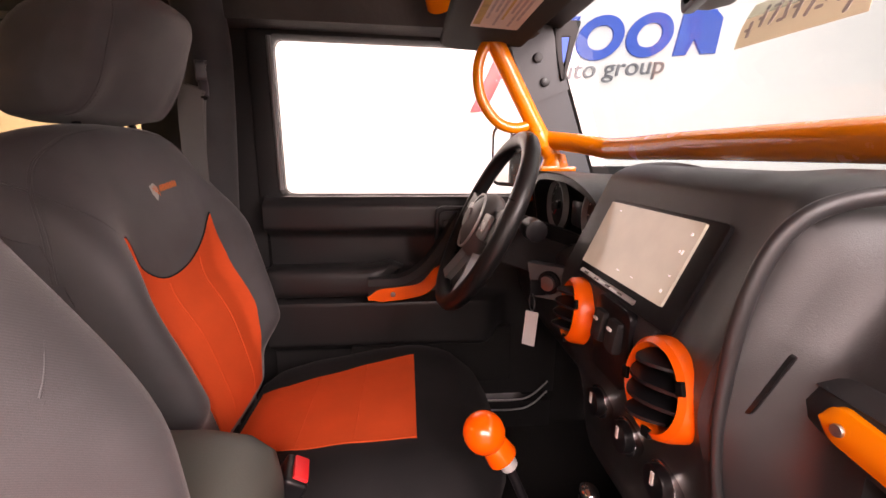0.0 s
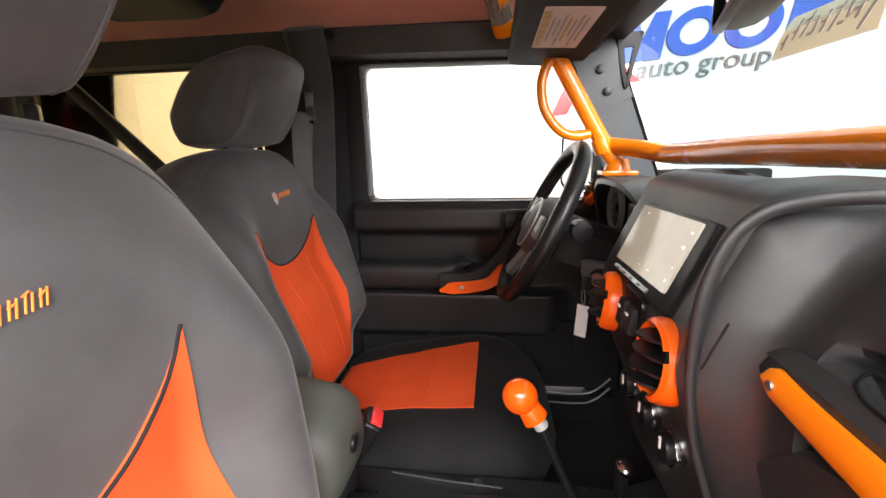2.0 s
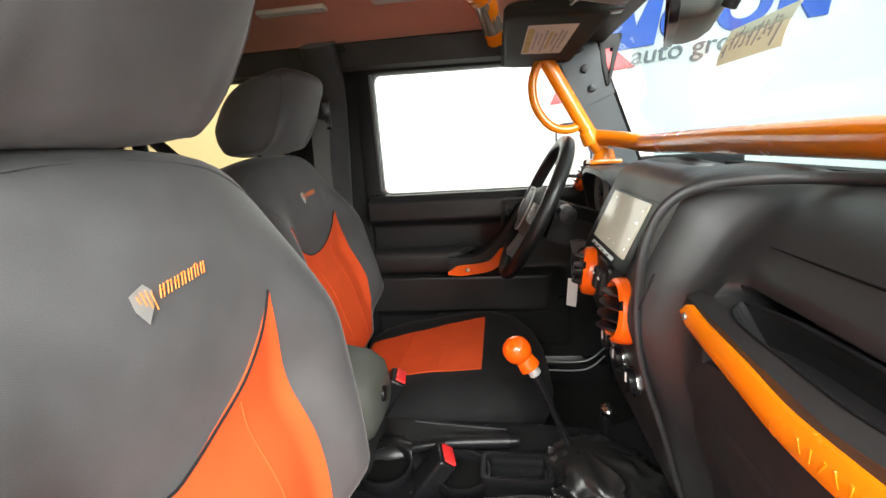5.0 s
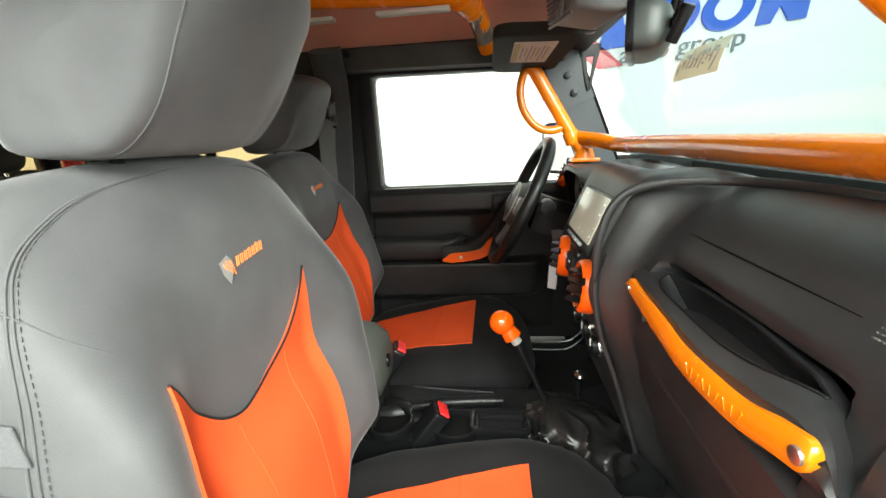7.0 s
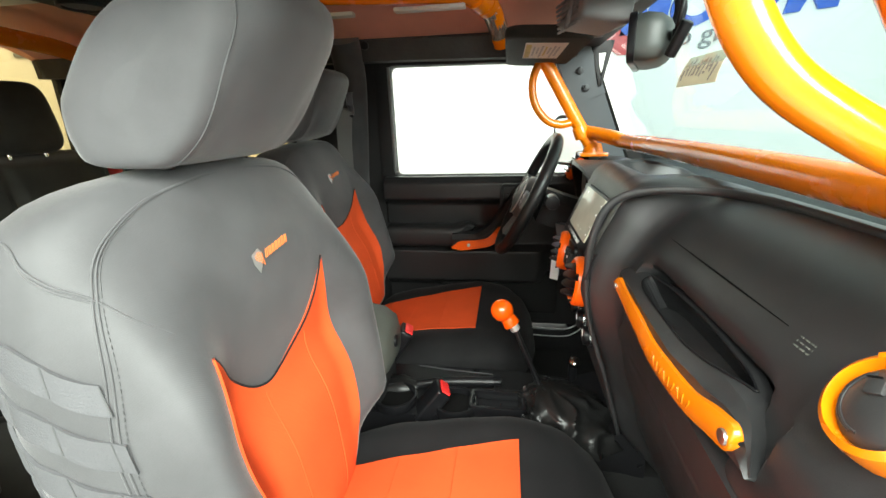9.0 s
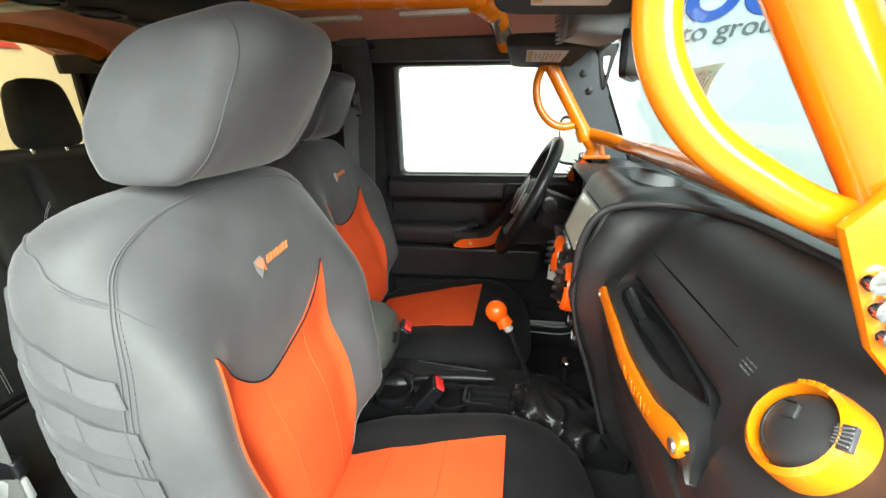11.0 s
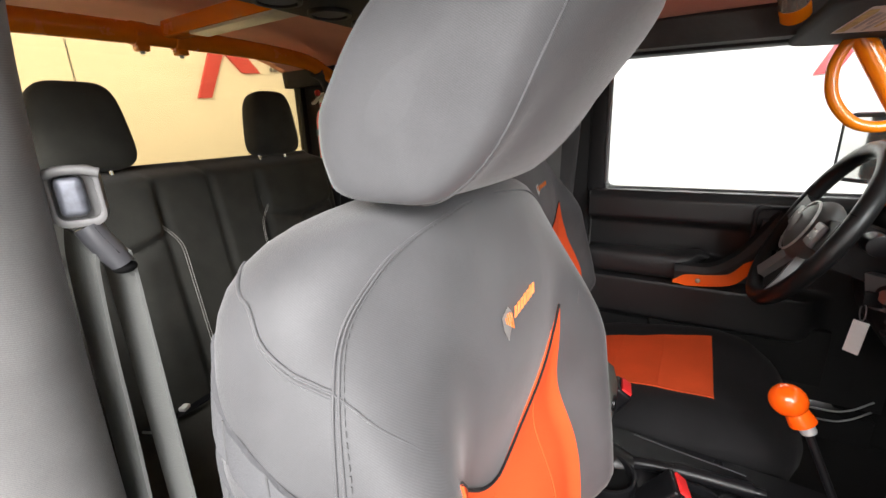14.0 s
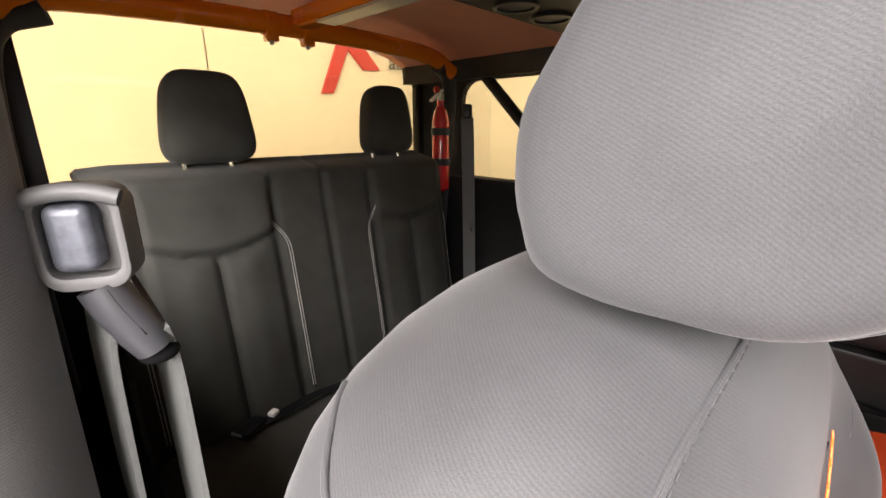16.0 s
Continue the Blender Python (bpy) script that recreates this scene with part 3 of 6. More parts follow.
# upper pad, scooped recess over the armrest and a fuller lower panel
def door_f(u, v):
    y = 0.662 - 0.010 * sstep(1.285, 1.262, v) * sstep(1.19, 1.215, v)
    rec = sstep(1.212, 1.180, v) * sstep(1.085, 1.11, v) * sstep(0.34, 0.25, u)
    y += 0.034 * rec
    low = sstep(1.050, 1.028, v) * sstep(0.885, 0.925, v) * sstep(0.520, 0.455, u + 0.25 * max(0.0, 0.96 - v))
    y -= 0.045 * low
    y += 0.012 * math.exp(-((v - 1.040) / 0.006) ** 2) * sstep(0.50, 0.40, u)
    return Vector((u, y + 0.014 * sstep(1.262, 1.285, v), v)), Vector((0, -1, 0))


dpart("door_panel", sheet(door_f, lin(-0.085, 0.66, 70), lin(0.74, 1.285, 110), 0.06), M_DOOR)
o = [(-0.105, 1.27), (0.69, 1.27), (0.545, 1.68), (-0.105, 1.69)]
i = [(-0.055, 1.285), (0.645, 1.285), (0.505, 1.645), (-0.058, 1.654)]
o, i = round_poly(o, 0.02), round_poly(i, 0.025)
dpart("window_frame", frame_ring(o, i, at_y(0.735), 0.07, bev=0.008), M_MATTE)
gp = dpart("pane", prism(i, at_y(0.75), 0.004, 0), M_GLASS)
gp.visible_shadow = False
dpart("seal", tube([(-0.05, 0.70, 1.30), (-0.052, 0.70, 1.47), (-0.054, 0.70, 1.65)], 0.006, 8), M_GREYPL, "grey rubber window seal")
# armrest
rings = []
for x in [-0.086, -0.082, -0.07] + lin(-0.05, 0.17, 14) + [0.19, 0.205, 0.213, 0.217]:
    e_ = 1 - 0.5 * sstep(0.17, 0.217, x) ** 2 - 0.25 * sstep(-0.070, -0.086, x)
    zc = 1.084 + 0.018 * sstep(0.15, 0.217, x)
    rings.append([Vector((x + 0.03 * (math.sin(a) > 0) * math.sin(a) * sstep(0.1, 0.2, x), 0.640 - 0.042 * e_ * math.copysign(abs(math.cos(a)) ** 0.55, math.cos(a)), zc + 0.038 * e_ * math.copysign(abs(math.sin(a)) ** 0.6, math.sin(a)))) for a in [2 * math.pi * k / 28 for k in range(28)]])
dpart("armrest", loft(rings), M_DOOR, "black padded armrest")
# pull handle: a bent bar with an orange face
bar_pts = [(0.165, 0.60, 1.07), (0.25, 0.60, 1.075), (0.31, 0.605, 1.11), (0.36, 0.62, 1.17), (0.40, 0.65, 1.23)]
dpart("pull_handle", sweep(smooth_path(bar_pts, 6), [(-0.024, -0.02), (0.02, -0.022), (0.024, 0.015), (0.014, 0.030), (-0.014, 0.033), (-0.026, 0.020)]), M_DOOR, "black door pull")
face = [(0.163, 0.578, 1.056), (0.20, 0.578, 1.064), (0.25, 0.578, 1.069), (0.295, 0.580, 1.080), (0.325, 0.588, 1.112), (0.36, 0.600, 1.155), (0.40, 0.625, 1.205)]
of = dpart("handle_insert", sweep(smooth_path(face, 6), lambda f: [(a, c * (0.25 + 0.75 * sstep(0.0, 0.16, f)) * (1 - 0.25 * f)) for a, c in ((-0.004, -0.017), (0.004, -0.017), (0.004, 0.017), (-0.004, 0.017))]), M_ORANGE_PL, "orange plastic handle insert")
dpart("screw", cyl(0.006, 0.006, (0.222, 0.573, 1.066), (90, 0, 0), 12, 0.001), M_STEEL)
# release handle in its bezel
dpart("handle_bezel", frame_ring(round_rect(0.10, 0.10, 0.02, 4, 0.375, 1.215), round_rect(0.078, 0.075, 0.014, 4, 0.375, 1.215), at_y(0.655), 0.03, bev=0.004), M_SMOOTH, "black release bezel")
dpart("release_lever", box((0.05, 0.016, 0.03), (0.37, 0.652, 1.215), bev=0.005), M_SMOOTH, "black release lever")
dpart("map_pocket", box((0.42, 0.03, 0.16), (0.32, 0.655, 0.87), bev=0.01), M_CARPET, "black mesh map pocket")
# outside mirror, seen through the door glass
mir = root("door_mirror", (0.60, 0.93, 1.335), "black framed door mirror outside the driver window", "mirror", turn=40)
part("shell", loft([[Vector((x, y, z + 0.05)) for y, z in round_rect(w, h, 0.03, 5)] for x, w, h in ((-0.022, 0.172, 0.186), (-0.010, 0.178, 0.192), (0.03, 0.165, 0.178), (0.055, 0.11, 0.12))]), M_SMOOTH, mir, "", 50)
part("mirror_glass", prism(round_rect(0.150, 0.164, 0.024, 5, 0, 0.05), at_x(-0.0235), 0.003, 0), M_MIRROR, mir)
_inv = mir.matrix_world.inverted()
part("arm", sweep(smooth_path([_inv @ Vector(q) for q in ((0.62, 0.76, 1.275), (0.615, 0.84, 1.28), (0.61, 0.92, 1.305))], 5), circle(0.022, 14, 0.016)), M_SMOOTH, mir)
tagged(finish("door_sill_left", box((0.80, 0.07, 0.10), (0.26, 0.70, 0.66), bev=0.012), M_MATTE), "black painted door sill", "sill", kind="structure")


# ---- padded centre pillars and front belts ----
for s, nm in ((1, "left"), (-1, "right")):
    r = root("centre_pillar_" + nm, (-0.170, 0.643 if s > 0 else -0.630, 0.62), "black padded roll bar pillar behind the front seat", "roll bar", kind="structure")
    pts = [(-0.02, 0, 0.0), (-0.02, 0, 0.5), (0.0, -s * 0.005, 0.85), (0.01, -s * 0.02, 1.0), (0.01, -s * 0.06, 1.10)]
    # the right sleeve takes the lit copy of the pad cloth
    part("pad", sweep(smooth_path(pts, 8), lambda f: circle(0.056 - 0.006 * f, 24, 0.048), up=(1, 0, 0)), M_PAD if s > 0 else M_PAD_LIT, r, "woven padded sleeve")

# ---- orange roll cage overhead ----
cage = root("roll_cage", (0, 0, 0), "glossy orange painted roll cage tubes under the roof", "roll cage")
for s in (1, -1):
    yc = 0.04
    part("side_tube", tube([(-0.43, yc + s * 0.155, 1.770), (-0.20, yc + s * 0.225, 1.774), (0.0, yc + s * 0.285, 1.776), (0.20, yc + s * 0.332, 1.776), (0.265, yc + s * 0.36, 1.77), (0.30, yc + s * 0.43, 1.752), (0.318, yc + s * 0.50, 1.715), (0.330, yc + s * 0.535, 1.688)], 0.026, 18, 8), M_ORANGE, cage)
    # pale plates added in place of white reflections below the tubes
    part("reflection_plate", box((0.18, 0.03, 0.010), (0.15, yc + s * 0.335, 1.744), bev=0.003), M_PALE_REFLECTION, cage, "pale plate added as the studio's reflection under the tube")
    part("reflection_plate", box((0.16, 0.03, 0.010), (-0.13, yc + s * 0.34, 1.744), bev=0.003), M_PALE_REFLECTION, cage, "pale plate added as the studio's reflection under the tube")
    part("collar", tube([(0.262, yc + s * 0.352, 1.771), (0.278, yc + s * 0.386, 1.764)], 0.0325, 22), M_ORANGE, cage)
    part("collar", tube([(0.284, yc + s * 0.396, 1.762), (0.292, yc + s * 0.414, 1.757)], 0.031, 22), M_ORANGE, cage)
    # tube section whose pale colour stands for a reflection
    part("sleeve", tube([(0.292, yc + s * 0.414, 1.757), (0.304, yc + s * 0.45, 1.744), (0.316, yc + s * 0.49, 1.722), (0.322, yc + s * 0.515, 1.704)], 0.0272, 20), M_SLEEVE, cage, "tube section coloured as a white reflection on orange paint")
    part("end_cap", tube([(0.322, yc + s * 0.512, 1.706), (0.330, yc + s * 0.535, 1.686)], 0.0278, 20), M_ORANGE, cage)
    part("rear_leg", tube([(-1.06, 0.03 + s * 0.50, 1.70), (-1.08, 0.03 + s * 0.57, 1.67), (-1.10, 0.03 + s * 0.60, 1.58), (-1.14, 0.03 + s * 0.61, 1.3), (-1.18, 0.03 + s * 0.61, 0.9)], 0.026, 14, 6), M_PAD, cage, "black padded rear leg")
part("cross_tube", tube([(-1.06, -0.55, 1.690), (-1.06, -0.45, 1.725), (-1.06, 0, 1.741), (-1.06, 0.45, 1.730), (-1.06, 0.60, 1.683)], 0.026, 16, 6), M_ORANGE, cage)
part("spreader", box((0.80, 0.055, 0.04), (-0.64, 0.02, 1.755), bev=0.008), M_ORANGE, cage)
# pale plate stands in for the reflection under the spreader
part("reflection_plate", box((0.52, 0.05, 0.008), (-0.66, 0.02, 1.732), bev=0.003), M_PALE_REFLECTION, cage, "pale plate added as the studio's reflection under the tube")

# ---- orange dash bar and grab handles ----
dash_bar = root("dash_bar", (0.68, 0, 1.405), "glossy orange tube across the dashboard", "grab bar")
part("tube", tube([(0.0, 0.49, -0.003), (0.003, 0.42, -0.003), (0.003, 0.2, 0), (0.003, -0.2, 0), (0.003, -0.42, -0.003), (0.005, -0.46, -0.003)], 0.0215, 20, 8), M_ORANGE, dash_bar)
part("bent_end", tube([(-0.082, 0.665, 0.020), (-0.050, 0.61, 0.013), (-0.022, 0.55, 0.005), (-0.007, 0.515, -0.001), (-0.001, 0.495, -0.003), (0.0, 0.486, -0.003)], 0.0212, 20, 8), M_ORANGE, dash_bar)
part("bent_end", tube([(0.005, -0.458, -0.003), (0.003, -0.475, -0.002), (-0.015, -0.525, 0.006), (-0.05, -0.555, 0.012)], 0.0212, 20, 8), M_ORANGE, dash_bar)


def grab_handle(s, at, loop, side):
    r = root("pillar_grab_handle", at, "glossy orange steel grab handle bolted to the windshield pillar", "grab handle", "pillar grab handles")
    dx = 0.0 if s > 0 else -0.02
    part("post", tube([(0.03 + dx, side, 0.0), (-0.03 + dx, side, 0.09), (-0.145 + dx, side - s * 0.01, 0.285)], 0.021, 18, 8), M_ORANGE, r)
    part("loop", tube(loop, 0.0125, 16, 8), M_ORANGE, r)
    part("foot", cyl(0.036, 0.04, (0.02, side, 0.012), (0, 0, 0), 24, 0.004, r2=0.024), M_ORANGE, r)
    part("base_plate", box((0.085, 0.07, 0.012), (0.02, side, -0.004), bev=0.004), M_ORANGE, r)
    if s > 0:
        part("knuckle", cyl(0.024, 0.04, (-0.02, side, 0.065), (0, -22, 0), 20, 0.004), M_ORANGE, r)
    else:
        part("flange", prism([(-0.100, 0.095), (-0.075, 0.125), (-0.03, 0.110), (0.03, 0.02), (-0.05, 0.004), (-0.070, 0.026)], Matrix.Translation((0, side - 0.022, 0)) @ XZ, 0.010, 0.004), M_ORANGE, r, "orange flange plate")
        for k in range(3):
            part("bolt", cyl(0.0075, 0.010, (-0.079 + 0.0072 * k, side - 0.029, 0.069 - 0.0155 * k), (90, 0, 0), 16, 0.003), M_CHROME, r, "chrome bolt head")
    return r


grab_handle(1, (0.60, 0.655, 1.36), [(-0.145, -0.01, 0.278), (-0.165, -0.012, 0.262), (-0.178, -0.012, 0.215), (-0.168, -0.012, 0.155), (-0.13, -0.01, 0.105), (-0.085, -0.005, 0.09), (-0.04, 0, 0.10)], 0.0)
grab_handle(-1, (0.645, -0.585, 1.355), [(-0.155, 0.045, 0.292), (-0.180, 0.043, 0.282), (-0.195, 0.041, 0.250), (-0.197, 0.040, 0.218), (-0.191, 0.040, 0.180), (-0.166, 0.040, 0.142), (-0.130, 0.040, 0.116), (-0.090, 0.040, 0.096), (-0.05, 0.040, 0.092)], 0.040)


# ---- dashboard ----
dash = root("dashboard", (0.60, 0, 1.0), "black grained dashboard with orange trim rings and pull handle", "dashboard")
dash_inv = dash.matrix_world.inverted()


def hpart(name, bm, material, label="", parent=None):
    bmesh.ops.transform(bm, matrix=dash_inv, verts=bm.verts[:])
    ob = part(name, bm, material, parent or dash, label)
    return ob


P_PROF = [(0.775, 1.30), (0.745, 1.35), (0.71, 1.366), (0.66, 1.368), (0.612, 1.348), (0.573, 1.31), (0.548, 1.272), (0.535, 1.25), (0.53, 1.20), (0.535, 1.15), (0.55, 1.08), (0.58, 0.98), (0.62, 0.88), (0.68, 0.80)]
C_PROF = [(0.775, 1.30), (0.745, 1.35), (0.70, 1.368), (0.64, 1.38), (0.58, 1.378), (0.547, 1.365), (0.533, 1.34), (0.498, 1.262), (0.485, 1.23), (0.483, 1.20), (0.495, 1.13), (0.525, 1.05), (0.55, 0.93), (0.62, 0.84)]
D_PROF = [(0.775, 1.30), (0.745, 1.335), (0.70, 1.346), (0.67, 1.346), (0.645, 1.336), (0.635, 1.31), (0.628, 1.285), (0.620, 1.26), (0.60, 1.228), (0.555, 1.215), (0.54, 1.19), (0.55, 1.06), (0.61, 0.96), (0.66, 0.90)]


def dash_prof(y):
    c = sstep(-0.16, -0.085, y) * (1 - sstep(0.20, 0.24, y))
    d = sstep(0.20, 0.24, y)
    p = 1 - c - d
    out = []
    for a, b, e in zip(P_PROF, C_PROF, D_PROF):
        x, z = p * a[0] + c * b[0] + d * e[0], p * a[1] + c * b[1] + d * e[1]
        # rounded arch at the edge of the centre stack
        arch = math.exp(-((y + 0.116) / 0.018) ** 2) * sstep(1.06, 1.2, z) * sstep(1.395, 1.35, z)
        out.append((x - 0.024 * arch, z))
    # open tray in the top of the stack, and the hollow behind the finger slot
    tray = sstep(-0.045, -0.025, y) * (1 - sstep(0.175, 0.195, y))
    for k in (2, 3):
        out[k] = (out[k][0], out[k][1] - 0.034 * tray)
    hollow = sstep(-0.482, -0.464, y) * (1 - sstep(-0.20, -0.182, y))
    shoal = sstep(-0.524, -0.508, y) * (1 - hollow) * (1 - sstep(-0.20, -0.182, y))
    out[6] = (out[6][0] + 0.012 * hollow + 0.008 * shoal, out[6][1])
    for k in (7, 8):
        out[k] = (out[k][0] + 0.080 * hollow + (0.016 if k == 7 else 0.0) * shoal, out[k][1])
    return out


ys = lin(-0.70, -0.52, 6) + lin(-0.51, 0.28, 80) + lin(0.31, 0.72, 12)
rings = []
for y in ys:
    pr = [Vector((x, 0, z)) for x, z in dash_prof(y)]
    pr = smooth_path(pr, 4)
    ring = [Vector((q.x, y, q.z)) for q in pr] + [Vector((0.80, y, 0.80)), Vector((0.80, y, 1.30))]
    rings.append(ring)
hpart("dash_body", loft(rings), M_BLACK)
# display unit
scr = root("touch_screen", (0.5175, 0.051, 1.280), "wide touch screen in the dashboard, pale with a painted window reflection", "screen")
SCR = pose(0, 0, 0, 0, 24, 0)


def spart(name, bm, material, label=""):
    bmesh.ops.transform(bm, matrix=SCR, verts=bm.verts[:])
    return part(name, bm, material, scr, label)


spart("bezel", prism(round_rect(0.205, 0.108, 0.006, 3), YZ, 0.03, 0.002), M_SMOOTH, "glossy black bezel")
spart("display", prism(round_rect(0.174, 0.084, 0.002, 2, 0.008, 0.007), at_x(-0.0165), 0.003, 0), M_SCREEN, "display glass with a window reflection in its pale colour")

# round vents
def vent(name, y, z, x, r, turn=(0, 0), closed=False, label="round air vent with an orange ring and black louvres"):
    v = root(name, (x, y, z), label, "air vent", "dashboard air vents")
    T = pose(0, 0, 0, 0, turn[0], turn[1]) @ pose(0, 0, 0, 0, -90, 0)

    def vp(nm, bm, m, lb=""):
        bmesh.ops.transform(bm, matrix=T, verts=bm.verts[:])
        return part(nm, bm, m, v, lb)
    n = 48
    prof = [(r * 0.77, -0.006), (r * 0.79, 0.009), (r * 0.83, 0.013), (r * 0.95, 0.010), (r, 0.001), (r, -0.014), (r * 0.77, -0.014)] if closed else [(r * 0.77, 0.0), (r * 0.79, 0.009), (r * 0.85, 0.012), (r * 0.96, 0.008), (r, 0.0), (r, -0.012), (r * 0.77, -0.012)]
    b = bmesh.new()
    rows = [[b.verts.new((a * math.cos(2 * math.pi * k / n), a * math.sin(2 * math.pi * k / n), h)) for a, h in prof] for k in range(n)]
    for k in range(n):
        r0, r1 = rows[k], rows[(k + 1) % n]
        for j in range(len(prof)):
            b.faces.new((r0[j], r0[(j + 1) % len(prof)], r1[(j + 1) % len(prof)], r1[j]))
    vp("trim_ring", b, M_ORANGE if closed else M_ORANGE_PL, "orange plastic ring")
    vp("cup", cyl(r * 0.73, 0.02, (0, 0, -0.022), seg=32), M_DARK)
    for a in ((-62, -168, 100) if not closed else (-55,)):
        rr = r * (0.89 if closed else 0.875)
        vp("clip", box((0.0105, 0.0155, 0.004) if closed else (0.0085, 0.0115, 0.0036), (rr * math.cos(radians(a)), rr * math.sin(radians(a)), 0.0105), (0, 0, a), 0.0008), M_CLIP if closed else M_DARK, "dark clip")
        if closed:
            for k in range(5):
                q = a + 4.6 * (k - 2)
                vp("clip_rib", box((0.010, 0.0010, 0.0012), (rr * math.cos(radians(q)), rr * math.sin(radians(q)), 0.0128), (0, 0, q), 0.0003), M_GREYPL, "fine rib")
    if closed:
        vp("flap", ball(r * 0.79, (0, 0, 0.002), (1, 1, 0.42), seg=40), M_FLAP, "closed black vent flap")
        for k in range(4):
            q = radians(8 + 11 * k)
            vp("raised_mark", box((0.004, 0.005, 0.0016), (r * 0.885 * math.cos(q), r * 0.885 * math.sin(q), 0.0122), (0, 0, math.degrees(q)), 0.0006), M_ORANGE, "raised orange block mark")
        for a0, a1, r1 in ((50, 190, 0.60), (60, 180, 0.64)):
            vp("flap_line", sweep([Vector((r1 * r * math.cos(radians(a)), r1 * r * math.sin(radians(a)), 0.0022 + 0.42 * math.sqrt(max(0.0, (0.79 * r) ** 2 - (r1 * r) ** 2)))) for a in lin(a0, a1, 20)], circle(0.0009, 6)), M_FLAP, "raised curved line")
        vp("notch", box((0.010, 0.010, 0.004), (r * 0.18, r * 0.16, 0.0145), (0, 0, 30), 0.002), M_FLAP, "small finger notch")
        vp("notch_slot", box((0.001, 0.008, 0.001), (r * 0.30, r * 0.26, 0.0165), (0, 0, 30), 0), M_DARK, "dark notch line")
    else:
        for k in range(4):
            h = (-0.55 + 0.36 * k) * r
            wid = 2 * math.sqrt(max(0.0, (r * 0.72) ** 2 - h * h))
            b = bmesh.new()
            m = 10
            rows = []
            for i in range(m + 1):
                a = (i / m - 0.5) * wid
                bulge = 0.024 * (1 - (2 * i / m - 1) ** 2)
                rows.append([b.verts.new((h, a, bulge + 0.004)), b.verts.new((h + 0.003, a, bulge + 0.004)), b.verts.new((h + 0.006, a, -0.014)), b.verts.new((h + 0.003, a, -0.014))])
            for r0, r1 in zip(rows, rows[1:]):
                for j in range(4):
                    b.faces.new((r0[j], r0[(j + 1) % 4], r1[(j + 1) % 4], r1[j]))
            vp("louvre", b, M_SMOOTH)
    return v


vent("air_vent", -0.058, 1.192, 0.478, 0.0455, (6, 0))
vent("air_vent", 0.130, 1.192, 0.476, 0.0435, (6, -9))
vent("air_vent", -0.5595, 1.312, 0.566, 0.0343, (35, 0), True, "round air vent with an orange ring and closed black flap")

vent("air_vent", 0.65, 1.312, 0.566, 0.039, (35, 0), False, "round air vent with an orange ring behind the steering wheel")

# window switch panel between the vents
sw = root("switch_panel", (0.483, 0.038, 1.192), "black window switch panel between the air vents", "switch panel")
part("plate", prism(round_rect(0.075, 0.09, 0.012, 4), YZ, 0.012, 0.003), M_SMOOTH, sw)
for y in (-0.016, 0.016):
    part("switch", box((0.012, 0.022, 0.035), (-0.009, y, 0.012), (0, 8, 0), 0.004), M_MATTE, sw)
    part("mark", box((0.002, 0.008, 0.003), (-0.0158, y, 0.02), bev=0), M_WHITE_THREAD, sw, "white printed mark")

# climate knobs
for y in (0.106, 0.035, -0.036):
    k = root("climate_knob", (0.512, y, 1.072), "round black climate knob with a chrome rim and white marks", "knob", "climate knobs")
    part("rim", cyl(0.022, 0.012, (0, 0, 0), (0, -90, 0), 28, 0.002), M_CHROME, k, "chrome rim")
    part("cap", cyl(0.0185, 0.022, (-0.004, 0, 0), (0, -90, 0), 28, 0.003), M_SMOOTH, k)
    part("pointer", box((0.002, 0.004, 0.014), (-0.0158, 0, 0.006), bev=0), M_WHITE_THREAD, k, "white pointer")

# passenger pull handle: a wedge shaped panel with a finger slot and an orange face strip
ph = root("dash_pull_handle", (0.53, -0.335, 1.235), "black dashboard pull panel with an orange face strip", "grab handle")
HP = [(-0.118, 0.531, 1.224, 0.531, 1.240, 0.549, 1.2565), (-0.138, 0.525, 1.221, 0.525, 1.2425, 0.549, 1.257), (-0.160, 0.5200, 1.218, 0.5200, 1.2445, 0.549, 1.2575), (-0.20, 0.5195, 1.2085, 0.5195, 1.2435, 0.552, 1.2595), (-0.28, 0.518, 1.2015, 0.519, 1.2355, 0.558, 1.266), (-0.36, 0.518, 1.1965, 0.519, 1.2315, 0.560, 1.268), (-0.44, 0.5215, 1.2045, 0.522, 1.2405, 0.559, 1.263), (-0.472, 0.525, 1.212, 0.527, 1.2455, 0.556, 1.2535), (-0.49, 0.5275, 1.214, 0.5295, 1.243, 0.546, 1.2455), (-0.50, 0.5275, 1.215, 0.5295, 1.238, 0.540, 1.2395), (-0.510, 0.526, 1.217, 0.528, 1.229, 0.532, 1.231), (-0.518, 0.526, 1.218, 0.5265, 1.2195, 0.528, 1.221)]


def hp(y):
    return [interp(y, [(r_[0], r_[k]) for r_ in HP[::-1]]) for k in range(1, 7)]


SLOT_LOW = [(-0.463, 0.92), (-0.458, 0.83), (-0.450, 0.70), (-0.440, 0.58), (-0.42, 0.45), (-0.39, 0.375), (-0.34, 0.34), (-0.28, 0.34), (-0.235, 0.36), (-0.218, 0.46), (-0.210, 0.64), (-0.206, 0.85)]


def slot_depth(y, f):
    """How far the finger slot is sunk at y along the panel and f across its top."""
    if not -0.463 < y < -0.206:
        return 0.0
    lo = curve(y, SLOT_LOW)
    m = sstep(lo, lo + 0.035, f) * sstep(0.968, 0.945, f) * sstep(-0.463, -0.456, y) * sstep(-0.206, -0.213, y)
    return m * 0.050


